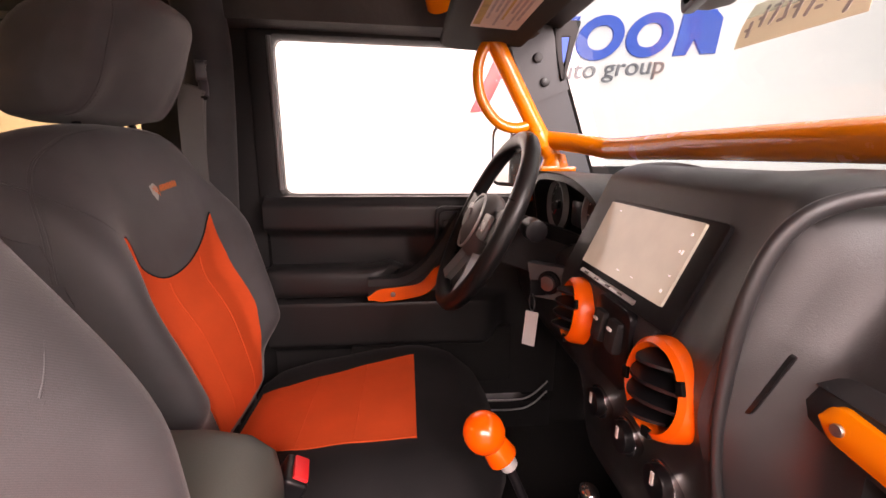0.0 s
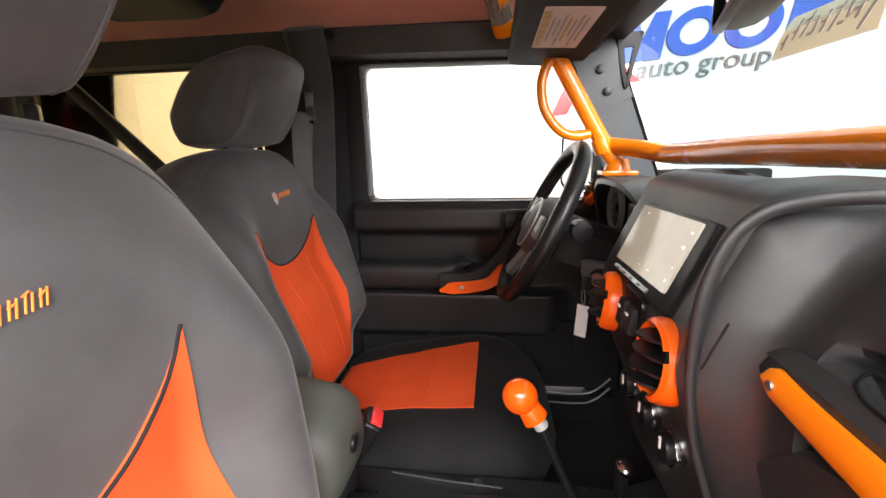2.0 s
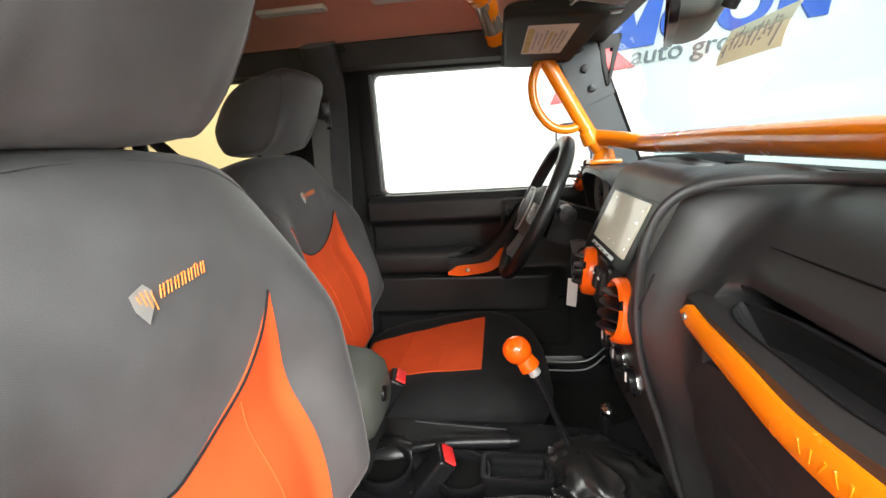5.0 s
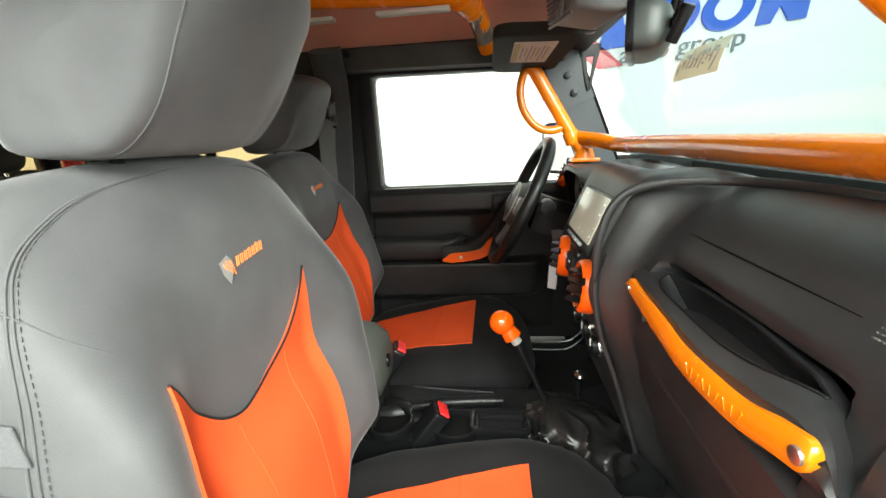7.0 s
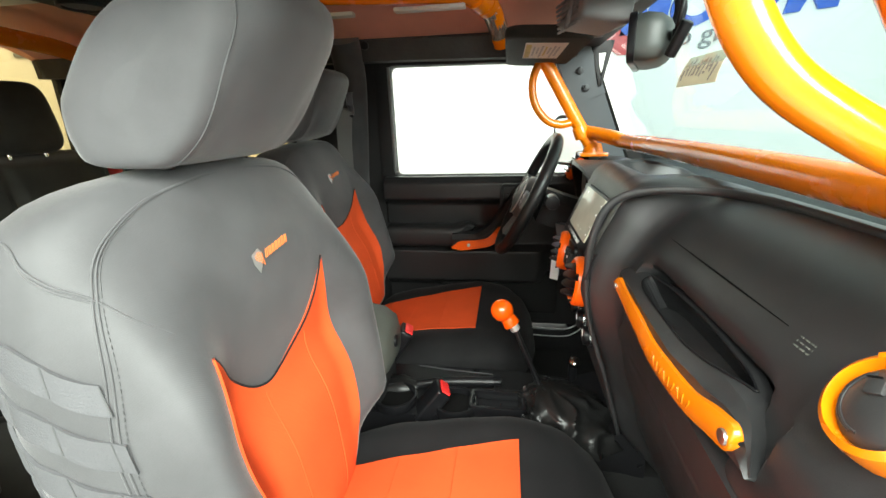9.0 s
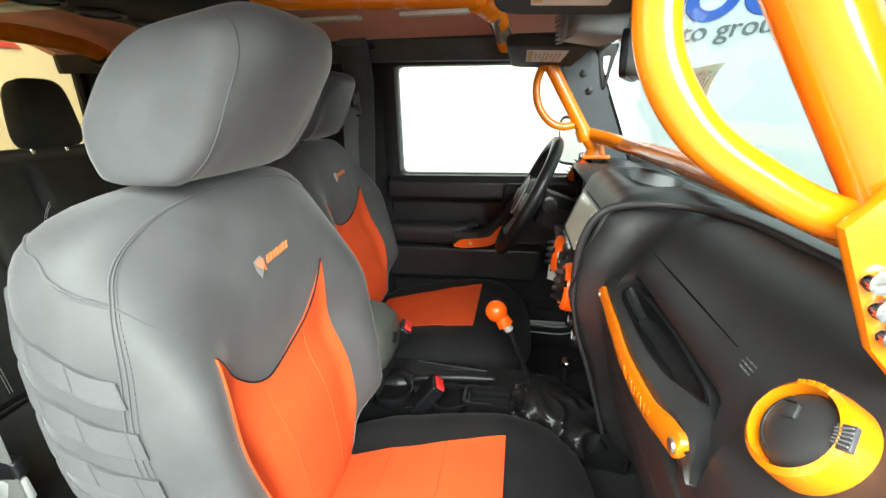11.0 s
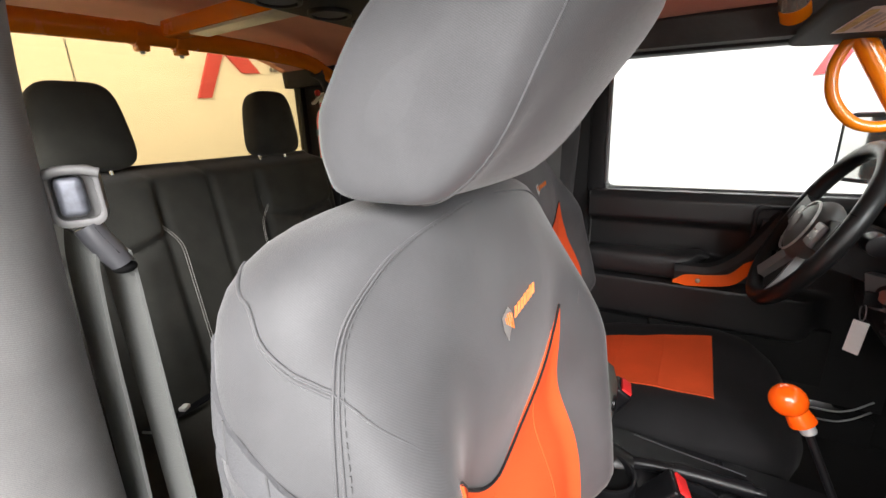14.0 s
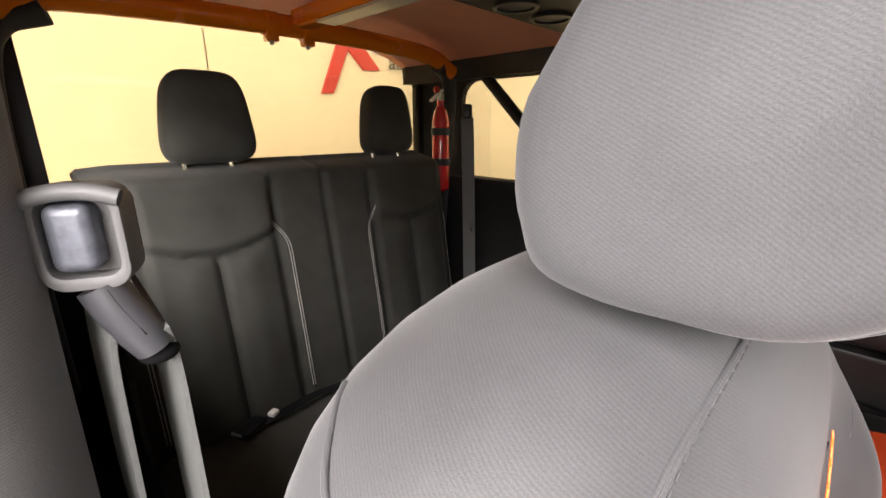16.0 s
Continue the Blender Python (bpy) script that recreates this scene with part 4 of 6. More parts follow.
rings = []
FS = [0.06, 0.12, 0.18] + lin(0.21, 0.97, 48) + [1.0]
for y in lin(-0.518, -0.472, 8) + lin(-0.470, -0.200, 110) + lin(-0.197, -0.119, 20):
    ax, az, bx, bz, dx, dz = hp(y)
    n2 = Vector((-(dz - bz), 0, dx - bx)).normalized()
    top_ = [Vector((bx + (dx - bx) * f, y, bz + (dz - bz) * f + 0.003 * (1 - abs(2 * f - 1)))) - n2 * slot_depth(y, f) for f in FS]
    ring = [Vector((ax, y, az)), Vector((ax - 0.002, y, (az + bz) / 2)), Vector((bx + 0.003, y, bz))] + top_ + [Vector((dx + 0.012, y, dz - 0.003)), Vector((dx + 0.03, y, az - 0.006)), Vector((ax + 0.03, y, az - 0.006))]
    rings.append([q - Vector((0.53, -0.335, 1.235)) for q in ring])
part("panel", loft(rings), M_BLACK, ph, "black moulded pull panel with a sunk finger slot", 50)


STRIP = [(-0.511, 0.522, 1.2365), (-0.49, 0.521, 1.2325), (-0.46, 0.519, 1.2265), (-0.43, 0.517, 1.2195), (-0.38, 0.5145, 1.2155), (-0.33, 0.514, 1.214), (-0.28, 0.514, 1.219), (-0.20, 0.5145, 1.227), (-0.16, 0.514, 1.233)]


def strip_f(sv, y):
    rnd = math.sqrt(max(0.0, 1 - max(0.0, (abs(y + 0.330) - 0.158) / 0.012) ** 2))
    x, z = (curve(y, [(q[0], q[k]) for q in STRIP]) for k in (1, 2))
    z += sv * 0.0133 * max(0.02, rnd) * (0.86 + 0.14 * sstep(-0.17, -0.30, y))
    return Vector((x + 0.003 * sv * sv + 0.0008 * sv - 0.0015 - 0.53, y + 0.335, z - 1.235)), Vector((-1, 0, 0))


part("strip", sheet(strip_f, lin(-1, 1, 9), lin(-0.4998, -0.487, 14) + lin(-0.482, -0.190, 50) + lin(-0.178, -0.1602, 14), 0.006), M_ORANGE, ph, "orange plastic strip", 50)
for k in range(9):
    p, n_ = strip_f(0.0, -0.352 - 0.0105 * k)
    part("raised_mark", box((0.0012, 0.0024, 0.0105), tuple(p + Vector((0.0001, 0, 0))), (24 * (k % 3) - 24, 0, 0), 0.0006), M_ORANGE, ph, "raised orange block mark")
p, n_ = strip_f(0.0, -0.491)
part("bolt", cyl(0.0065, 0.004, tuple(p), (0, -90, 0), 20, 0.0015), M_STEEL, ph, "silver bolt")
p, n_ = strip_f(0.0, -0.173)
part("bolt", cyl(0.0040, 0.0030, tuple(p + Vector((-0.0005, 0, 0))), (0, -90, 0), 16, 0.001), M_STEEL, ph, "silver bolt")


def slot_pt(y, v, off):
    ax, az, bx, bz, dx, dz = hp(y)
    lo = curve(y, SLOT_LOW)
    f = lo + (0.963 - lo) * v
    q = Vector((bx + (dx - bx) * f, y, bz + (dz - bz) * f + 0.003 * (1 - abs(2 * f - 1))))
    n2 = Vector((-(dz - bz), 0, dx - bx)).normalized()
    return q + n2 * off - Vector((0.53, -0.335, 1.235)), n2


SY = [-0.463, -0.4615, -0.460, -0.458, -0.455] + lin(-0.451, -0.218, 40) + [-0.214, -0.211, -0.208, -0.206]
rimp = [slot_pt(y, 0.0, 0.0012)[0] for y in SY] + [slot_pt(y, 1.0, 0.0012)[0] for y in SY[::-1]]
part("slot_rim", sweep(rimp, circle(0.0012, 8), closed=True, up=(0, 0, 1)), M_SMOOTH, ph, "glossy slot rim", 60)
# dark thread as the shade of an engraved crease, and a small moulded text patch on the face above
cr = [Vector((0.5735, y, 1.3115)) for y in lin(-0.197, -0.452, 12)]
hpart("crease", sweep(cr, lambda f: circle(0.0004 + 0.0008 * math.sin(math.pi * f), 6), up=(1, 0, 0)), M_DARK, "dark line drawn as the shade of an engraved crease")
for k in range(24):
    hpart("moulded_mark", box((0.0008, 0.0018, 0.0012), (0.5692 + 0.0024 * (k // 8), -0.468 - 0.0022 * (k % 8), 1.3045 + 0.0031 * (k // 8)), (0, 40, 35 * (k % 3)), 0), M_OLIVE, "small moulded text block")
# rounded lip that frames the centre stack and runs on along the pad
lip = [(0.556, -0.121, 0.92), (0.522, -0.1205, 1.04), (0.493, -0.121, 1.13), (0.483, -0.1215, 1.18), (0.480, -0.122, 1.22), (0.482, -0.123, 1.28), (0.494, -0.123, 1.325), (0.512, -0.124, 1.350), (0.538, -0.128, 1.363), (0.578, -0.142, 1.370), (0.632, -0.170, 1.371), (0.662, -0.24, 1.371), (0.672, -0.38, 1.369), (0.675, -0.62, 1.366)]
hpart("lip", sweep(smooth_path(lip, 8), lambda f: circle(0.0040 + 0.0025 * sstep(0.18, 0.40, f), 14, 0.0030 + 0.0022 * sstep(0.18, 0.40, f)), up=(0, 1, 0)), M_BLACK, "rounded pad lip")
# lower glove box door
def glove_f(y, v):
    top_z = interp(y, [(-0.60, 1.190), (-0.24, 1.205), (-0.203, 1.197), (-0.108, 1.118)])
    z = 0.85 + (top_z - 0.85) * v
    x = interp(z, [(0.80, 0.680), (0.88, 0.620), (0.98, 0.580), (1.08, 0.550), (1.15, 0.535), (1.20, 0.530)])
    x -= 0.024 * math.exp(-((y + 0.116) / 0.018) ** 2) * sstep(1.06, 1.2, z)
    e = sstep(-0.108, -0.114, y) * sstep(0.0, 0.02, v) * sstep(1.0, 0.985, v)
    return Vector((x + 0.003 - 0.008 * e, y, z)), Vector((-1, 0, 0))


hpart("glove_box_door", sheet(glove_f, lin(-0.60, -0.20, 12) + lin(-0.19, -0.108, 24), lin(0, 0.95, 16) + lin(0.965, 1.0, 6), 0.02), M_BLACK, "black glove box door")
# inboard end of the pull panel: a dark block closed by a thin plate
def wedge(quad, depth):
    b = bmesh.new()
    q = [Vector(v) - Vector((0.53, -0.335, 1.235)) for v in quad]
    f = [b.verts.new(v) for v in q]
    g = [b.verts.new(v + Vector(depth)) for v in q]
    for a in (f, g[::-1]):
        b.faces.new(a)
    for k in range(4):
        b.faces.new((f[k], g[k], g[(k + 1) % 4], f[(k + 1) % 4]))
    bmesh.ops.recalc_face_normals(b, faces=b.faces[:])
    bmesh.ops.bevel(b, geom=b.edges[:], offset=0.0006, segments=2, affect="EDGES")
    return b


part("end_plate", wedge([(0.4826, -0.162, 1.276), (0.472, -0.150, 1.229), (0.4690, -0.158, 1.234), (0.4783, -0.170, 1.278)], (0.0018, -0.001, 0.0008)), M_SMOOTH, ph, "thin dark end plate")

# instrument hood and cluster
cl = root("instrument_cluster", (0.52, 0.42, 1.285), "instrument cluster under a rounded black hood", "instrument cluster")
def hood_ring(x, g, inset):
    out_ = []
    for k in range(33):
        a = math.pi * k / 32
        c, sn = math.cos(a), math.sin(a)
        y = (0.197 - inset) * math.copysign(abs(c) ** 0.75, c)
        z = -0.062 + (0.134 - inset) * sn ** 0.62 * g
        lean = 0.035 * (1 - sn)
        out_.append((Vector((x + lean * (x < 0.05), y, z)), c, sn))
    return [q for q, c, sn in out_]


hood = [hood_ring(x, g, i_) for x, g, i_ in ((0.016, 0.99, 0.002), (0.012, 1.0, 0.0), (0.03, 1.005, 0.0), (0.08, 0.99, 0.0), (0.15, 0.96, 0.0), (0.22, 0.90, 0.0))]
inner = [hood_ring(x, g, 0.012) for x, g in ((0.22, 0.86), (0.10, 0.97), (0.03, 0.985), (0.016, 0.98))]
part("hood", loft(hood + inner + [hood[0]], caps=False), M_BLACK, cl, "rounded black hood")
part("face", prism(round_rect(0.36, 0.13, 0.05, 6, 0, -0.005), at_x(0.082), 0.01, 0.002), M_DARK, cl)
for y in (-0.098, 0.098):
    part("dial", cyl(0.052, 0.008, (0.072, y, -0.002), (0, -90, 0), 32, 0.001), M_SMOOTH, cl)
    o = [(0.053 * math.cos(2 * math.pi * k / 40) + y, 0.053 * math.sin(2 * math.pi * k / 40) - 0.002) for k in range(40)]
    i = [(0.0495 * math.cos(2 * math.pi * k / 40) + y, 0.0495 * math.sin(2 * math.pi * k / 40) - 0.002) for k in range(40)]
    part("dial_rim", frame_ring(o, i, at_x(0.064), 0.012), M_COLLAR, cl, "thin bright dial rim")
    part("dial_hub", cyl(0.010, 0.010, (0.066, y, -0.002), (0, -90, 0), 20, 0.002), M_SMOOTH, cl)
part("cluster_window", prism(round_rect(0.07, 0.05, 0.01, 4, 0, -0.01), at_x(0.074), 0.004, 0.001), M_SMOOTH, cl, "dark central display")

# ---- steering wheel and column ----
wh = root("steering_wheel", (0.406, 0.44, 1.261), "black leather steering wheel with grey spoke inserts", "steering wheel")
TW = pose(0, 0, 0, 0, 26, 0)


def wpart(name, bm, material, label="", parent=None):
    bmesh.ops.transform(bm, matrix=TW, verts=bm.verts[:])
    return part(name, bm, material, parent or wh, label)


R = 0.173
rim = [Vector((0, R * math.cos(2 * math.pi * k / 64), R * math.sin(2 * math.pi * k / 64))) for k in range(64)]
wpart("rim", sweep(rim, circle(0.0165, 14, 0.0165), closed=True, up=(1, 0, 0)), M_LEATHER)
wpart("airbag_cover", ball(0.070, (0.006, 0, -0.008), (0.55, 1.05, 0.95)), M_HUB, "black airbag cover")
o = [(0.0575 * math.cos(2 * math.pi * k / 32), 0.0575 * math.sin(2 * math.pi * k / 32)) for k in range(32)]
i = [(0.0545 * math.cos(2 * math.pi * k / 32), 0.0545 * math.sin(2 * math.pi * k / 32)) for k in range(32)]
wpart("ring", frame_ring([(y, z - 0.008) for y, z in o], [(y, z - 0.008) for y, z in i], at_x(-0.0205), 0.004), M_COLLAR, "thin silver ring")
for s in (1, -1):
    sp = wpart("spoke", sweep([Vector((0.012, s * 0.05, 0.0)), Vector((0.006, s * 0.10, 0.004)), Vector((0.0, s * 0.152, 0.012))], [(-0.014, -0.03), (0.012, -0.03), (0.012, 0.03), (-0.014, 0.03)]), M_SMOOTH)
    wpart("switch_pod", box((0.010, 0.048, 0.046), (-0.012, s * 0.090, -0.002), bev=0.006, seg=3), M_POD, "grey switch pod")
    wpart("spoke", sweep([Vector((0.012, s * 0.025, -0.05)), Vector((0.006, s * 0.055, -0.11)), Vector((0.0, s * 0.068, -0.145))], [(-0.008, -0.015), (0.007, -0.015), (0.007, 0.015), (-0.008, 0.015)]), M_POD, "grey lower spoke")
col = root("steering_column", (0.50, 0.44, 1.22), "black steering column shroud with stalks", "steering column")
part("shroud", sweep([Vector((-0.055, 0, 0.02)), Vector((0.0, 0, 0.0)), Vector((0.12, 0, -0.04))], [(-0.05, -0.05), (0.05, -0.05), (0.055, 0.02), (0.03, 0.045), (-0.03, 0.045), (-0.055, 0.02)]), M_MATTE, col)
part("stalk", tube([(-0.02, -0.05, 0.03), (-0.035, -0.11, 0.045), (-0.04, -0.15, 0.05)], 0.008, 12), M_SMOOTH, col, "black wiper stalk")
part("stalk_end", cyl(0.018, 0.04, (-0.04, -0.16, 0.052), (90, 0, 0), 20, 0.003), M_SMOOTH, col)

ig = root("ignition_lock", (0.524, 0.350, 1.162), "ignition lock in a grey plate with a key in it", "ignition lock", turn=42)
part("plate", prism([(-0.05, -0.03), (0.035, -0.035), (0.05, 0.03), (-0.03, 0.032)], YZ, 0.024, 0.003), M_ADJ, ig, "dark grey plate")
part("bezel", cyl(0.022, 0.016, (-0.01, 0, 0), (0, -90, 0), 28, 0.002), M_SMOOTH, ig)
part("lock", cyl(0.014, 0.02, (-0.014, 0, 0), (0, -90, 0), 24, 0.002), M_STEEL, ig, "steel lock cylinder")
keys = root("key_ring", (0.503, 0.345, 1.154), "car key ring and white tag hanging from the ignition", "key")
part("key_head", box((0.03, 0.006, 0.03), (-0.008, 0, -0.002), bev=0.003), M_SMOOTH, keys, "black key head")
rg = [Vector((-0.018, 0.016 * math.cos(2 * math.pi * k / 24), -0.03 + 0.016 * math.sin(2 * math.pi * k / 24))) for k in range(24)]
part("ring", sweep(rg, circle(0.0012, 6), closed=True, up=(1, 0, 0)), M_STEEL, keys, "steel ring")
part("tag", box((0.003, 0.024, 0.068), (-0.02, -0.004, -0.08), (4, 0, 58), 0.001), M_WHITEPL, keys, "white paper tag")
part("fob", box((0.012, 0.022, 0.045), (-0.012, 0.016, -0.088), (-12, 0, 0), 0.004), M_STEEL, keys, "clear grey fob")

# ---- centre console ----
con = root("centre_console", (0.2, 0.025, 0.765), "black plastic centre console with cup holders and tray", "console")
part("base", loft([[Vector((x, y, z)) for y, z in ((-w, 0.0), (w, 0.0), (w * 0.94, h), (-w * 0.94, h))] for x, w, h in ((-0.32, 0.10, 0.12), (-0.12, 0.10, 0.12), (0.18, 0.095, 0.12), (0.30, 0.11, 0.10), (0.42, 0.12, 0.14))]), M_SMOOTH, con)
for x, y in ((-0.088, -0.052), (0.046, -0.058)):
    o = [(0.048 * math.cos(2 * math.pi * k / 32) + x, 0.048 * math.sin(2 * math.pi * k / 32) + y) for k in range(32)]
    i = [(0.041 * math.cos(2 * math.pi * k / 32) + x, 0.041 * math.sin(2 * math.pi * k / 32) + y) for k in range(32)]
    part("cup_holder", frame_ring(o, i, Matrix.Translation((0, 0, 0.128)), 0.022, bev=0.003), M_SMOOTH, con)
    # near-black disc paints the shade of a deep cup on a shallow floor
    part("cup_floor_shade", cyl(0.041, 0.004, (x, y, 0.122), seg=28, bev=0), M_DARK, con)
part("tray_rim", frame_ring(round_rect(0.12, 0.07, 0.015, 4, 0.135, -0.05), round_rect(0.10, 0.05, 0.01, 4, 0.135, -0.05), Matrix.Translation((0, 0, 0.130)), 0.024, bev=0.003), M_SMOOTH, con)
lid = []
for x, w, z0, z1 in ((-0.46, 0.05, 0.20, 0.27), (-0.45, 0.068, 0.18, 0.298), (-0.42, 0.077, 0.165, 0.315), (-0.30, 0.079, 0.16, 0.322), (-0.18, 0.079, 0.16, 0.318), (-0.13, 0.076, 0.165, 0.308), (-0.105, 0.068, 0.18, 0.29), (-0.095, 0.05, 0.20, 0.265)):
    zc, hh = (z0 + z1) / 2, (z1 - z0) / 2
    lid.append([Vector((x, w * math.copysign(abs(math.cos(t)) ** 0.55, math.cos(t)), zc + hh * math.copysign(abs(math.sin(t)) ** 0.7, math.sin(t)))) for t in [2 * math.pi * k / 28 for k in range(28)]])
part("armrest_lid", loft(lid), M_OLIVE, con, "grey green vinyl armrest lid", 60)
part("armrest_box", box((0.35, 0.145, 0.26), (-0.29, 0, 0.055), bev=0.015), M_MATTE, con)
part("latch", cyl(0.014, 0.02, (-0.10, 0, 0.24), (0, 90, 0), 20, 0.003), M_SMOOTH, con, "black latch button")

# gear lever
gl = root("gear_lever", (0.47, -0.025, 0.885), "bent black gear lever with an orange ball knob and leather boot", "gear lever")
part("shaft", tube([(-0.030, 0.032, 0.0), (-0.064, 0.047, 0.076), (-0.098, 0.062, 0.152)], 0.0055, 14), M_SMOOTH, gl)
part("collar", cyl(0.0105, 0.022, (-0.103, 0.063, 0.162), (-5, -33, 0), 18, 0.002), M_COLLAR, gl, "silver collar")
part("knob_neck", cyl(0.019, 0.03, (-0.114, 0.065, 0.177), (-5, -33, 0), 20, 0.003, r2=0.014), M_KNOB, gl, "orange knob neck")
part("knob", ball(0.0245, (-0.128, 0.067, 0.196)), M_KNOB, gl, "glossy orange ball knob")
rings = []
for f in lin(0, 1, 26):
    ring = []
    for a in range(90):
        t = 2 * math.pi * a / 90
        rad = 0.088 * math.sqrt(max(0.0, 1 - f ** 1.7)) + 0.011
        c, sn = math.cos(t), math.sin(t)
        q = Vector((c * 1.5, sn * 1.5, 2.3 * f + 3.1))
        crease = (1 - abs(noise.noise(q * 1.25))) ** 3 - 0.55
        fine_ = (1 - abs(noise.noise(q * 2.9 + Vector((7, 1, 3))))) ** 4 - 0.4
        fold = 1 + (0.20 * crease + 0.08 * fine_) * math.sin(math.pi * min(1.0, 0.12 + 0.88 * f)) ** 0.6
        lump = 0.030 * math.exp(-((c - 0.35) ** 2 + (sn + 0.35) ** 2) / 0.25) * math.sin(math.pi * f)
        ring.append(Vector((0.02 + rad * fold * c - 0.045 * f, rad * 0.85 * fold * sn - 0.015 + 0.04 * f, -0.030 + 0.072 * f ** 0.9 + lump + 0.016 * crease * math.sin(math.pi * f))))
    rings.append(ring)
part("boot", loft(rings), M_LEATHER, gl, "creased black leather boot", 60)
tl = root("transfer_lever", (0.51, 0.12, 0.785), "short black lever with a chrome cap beside the gear lever", "lever")
part("shaft", cyl(0.008, 0.10, (0, 0, 0.05), seg=14), M_SMOOTH, tl)
part("grip", cyl(0.010, 0.05, (0, 0, 0.100), seg=20, bev=0.004), M_SMOOTH, tl, "black rounded grip")
part("cap", ball(0.0145, (0.002, -0.004, 0.133), (0.95, 1.25, 0.85)), M_CHROME, tl, "chrome cap")

part("edge_rail", tube([(-0.06, 0.075, 0.13), (0.02, 0.068, 0.128), (0.12, 0.062, 0.126)], 0.0014, 8), M_CLIP, con, "thin edge rail")
# thin steel lines stand in for highlights on the black sill edges
st = root("sill_highlights", (0.40, 0.655, 0.695), "thin bright lines drawn as highlights along the black driver door sill", "trim", kind="structure")
for z in (0.0, 0.03):
    part("highlight_line", tube([(-0.30, 0, z), (0.0, 0, z), (0.15, 0, z - 0.003), (0.20, 0, z + 0.012), (0.24, 0.0, z + 0.05)], 0.0025, 8), M_STEEL, st)


# ---- front seats ----
W_TAB = [(-0.06, 0.19), (0.0, 0.215), (0.12, 0.243), (0.25, 0.253), (0.34, 0.247), (0.40, 0.236), (0.445, 0.212), (0.475, 0.175), (0.490, 0.125), (0.497, 0.06)]
T_TAB = [(-0.06, 0.12), (0.0, 0.15), (0.25, 0.16), (0.40, 0.165), (0.46, 0.15), (0.485, 0.125), (0.497, 0.07)]
PEXP = 2.7


def bolster(y, u):
    s = abs(y) / max(0.01, curve(u, W_TAB))
    g0 = 1 - sstep(0.45, 0.85, s)
    # the chest swells under the mark and falls back below it
    chest = g0 * (0.005 * math.exp(-((u - 0.375) / 0.06) ** 2) - 0.018 * math.exp(-((u - 0.215) / 0.06) ** 2))
    g = sstep(0.42, 0.82, s) * (1 - sstep(0.84, 1.0, s))
    return 0.060 * g * sstep(-0.02, 0.06, u) * sstep(0.44, 0.25, u) + chest


def back_front(y, u):
    w, t = curve(u, W_TAB), curve(u, T_TAB)
    s = min(1.0, abs(y) / w)
    return -0.075 + t / 2 * (1 - s ** PEXP) ** (1 / PEXP) + bolster(y, u)


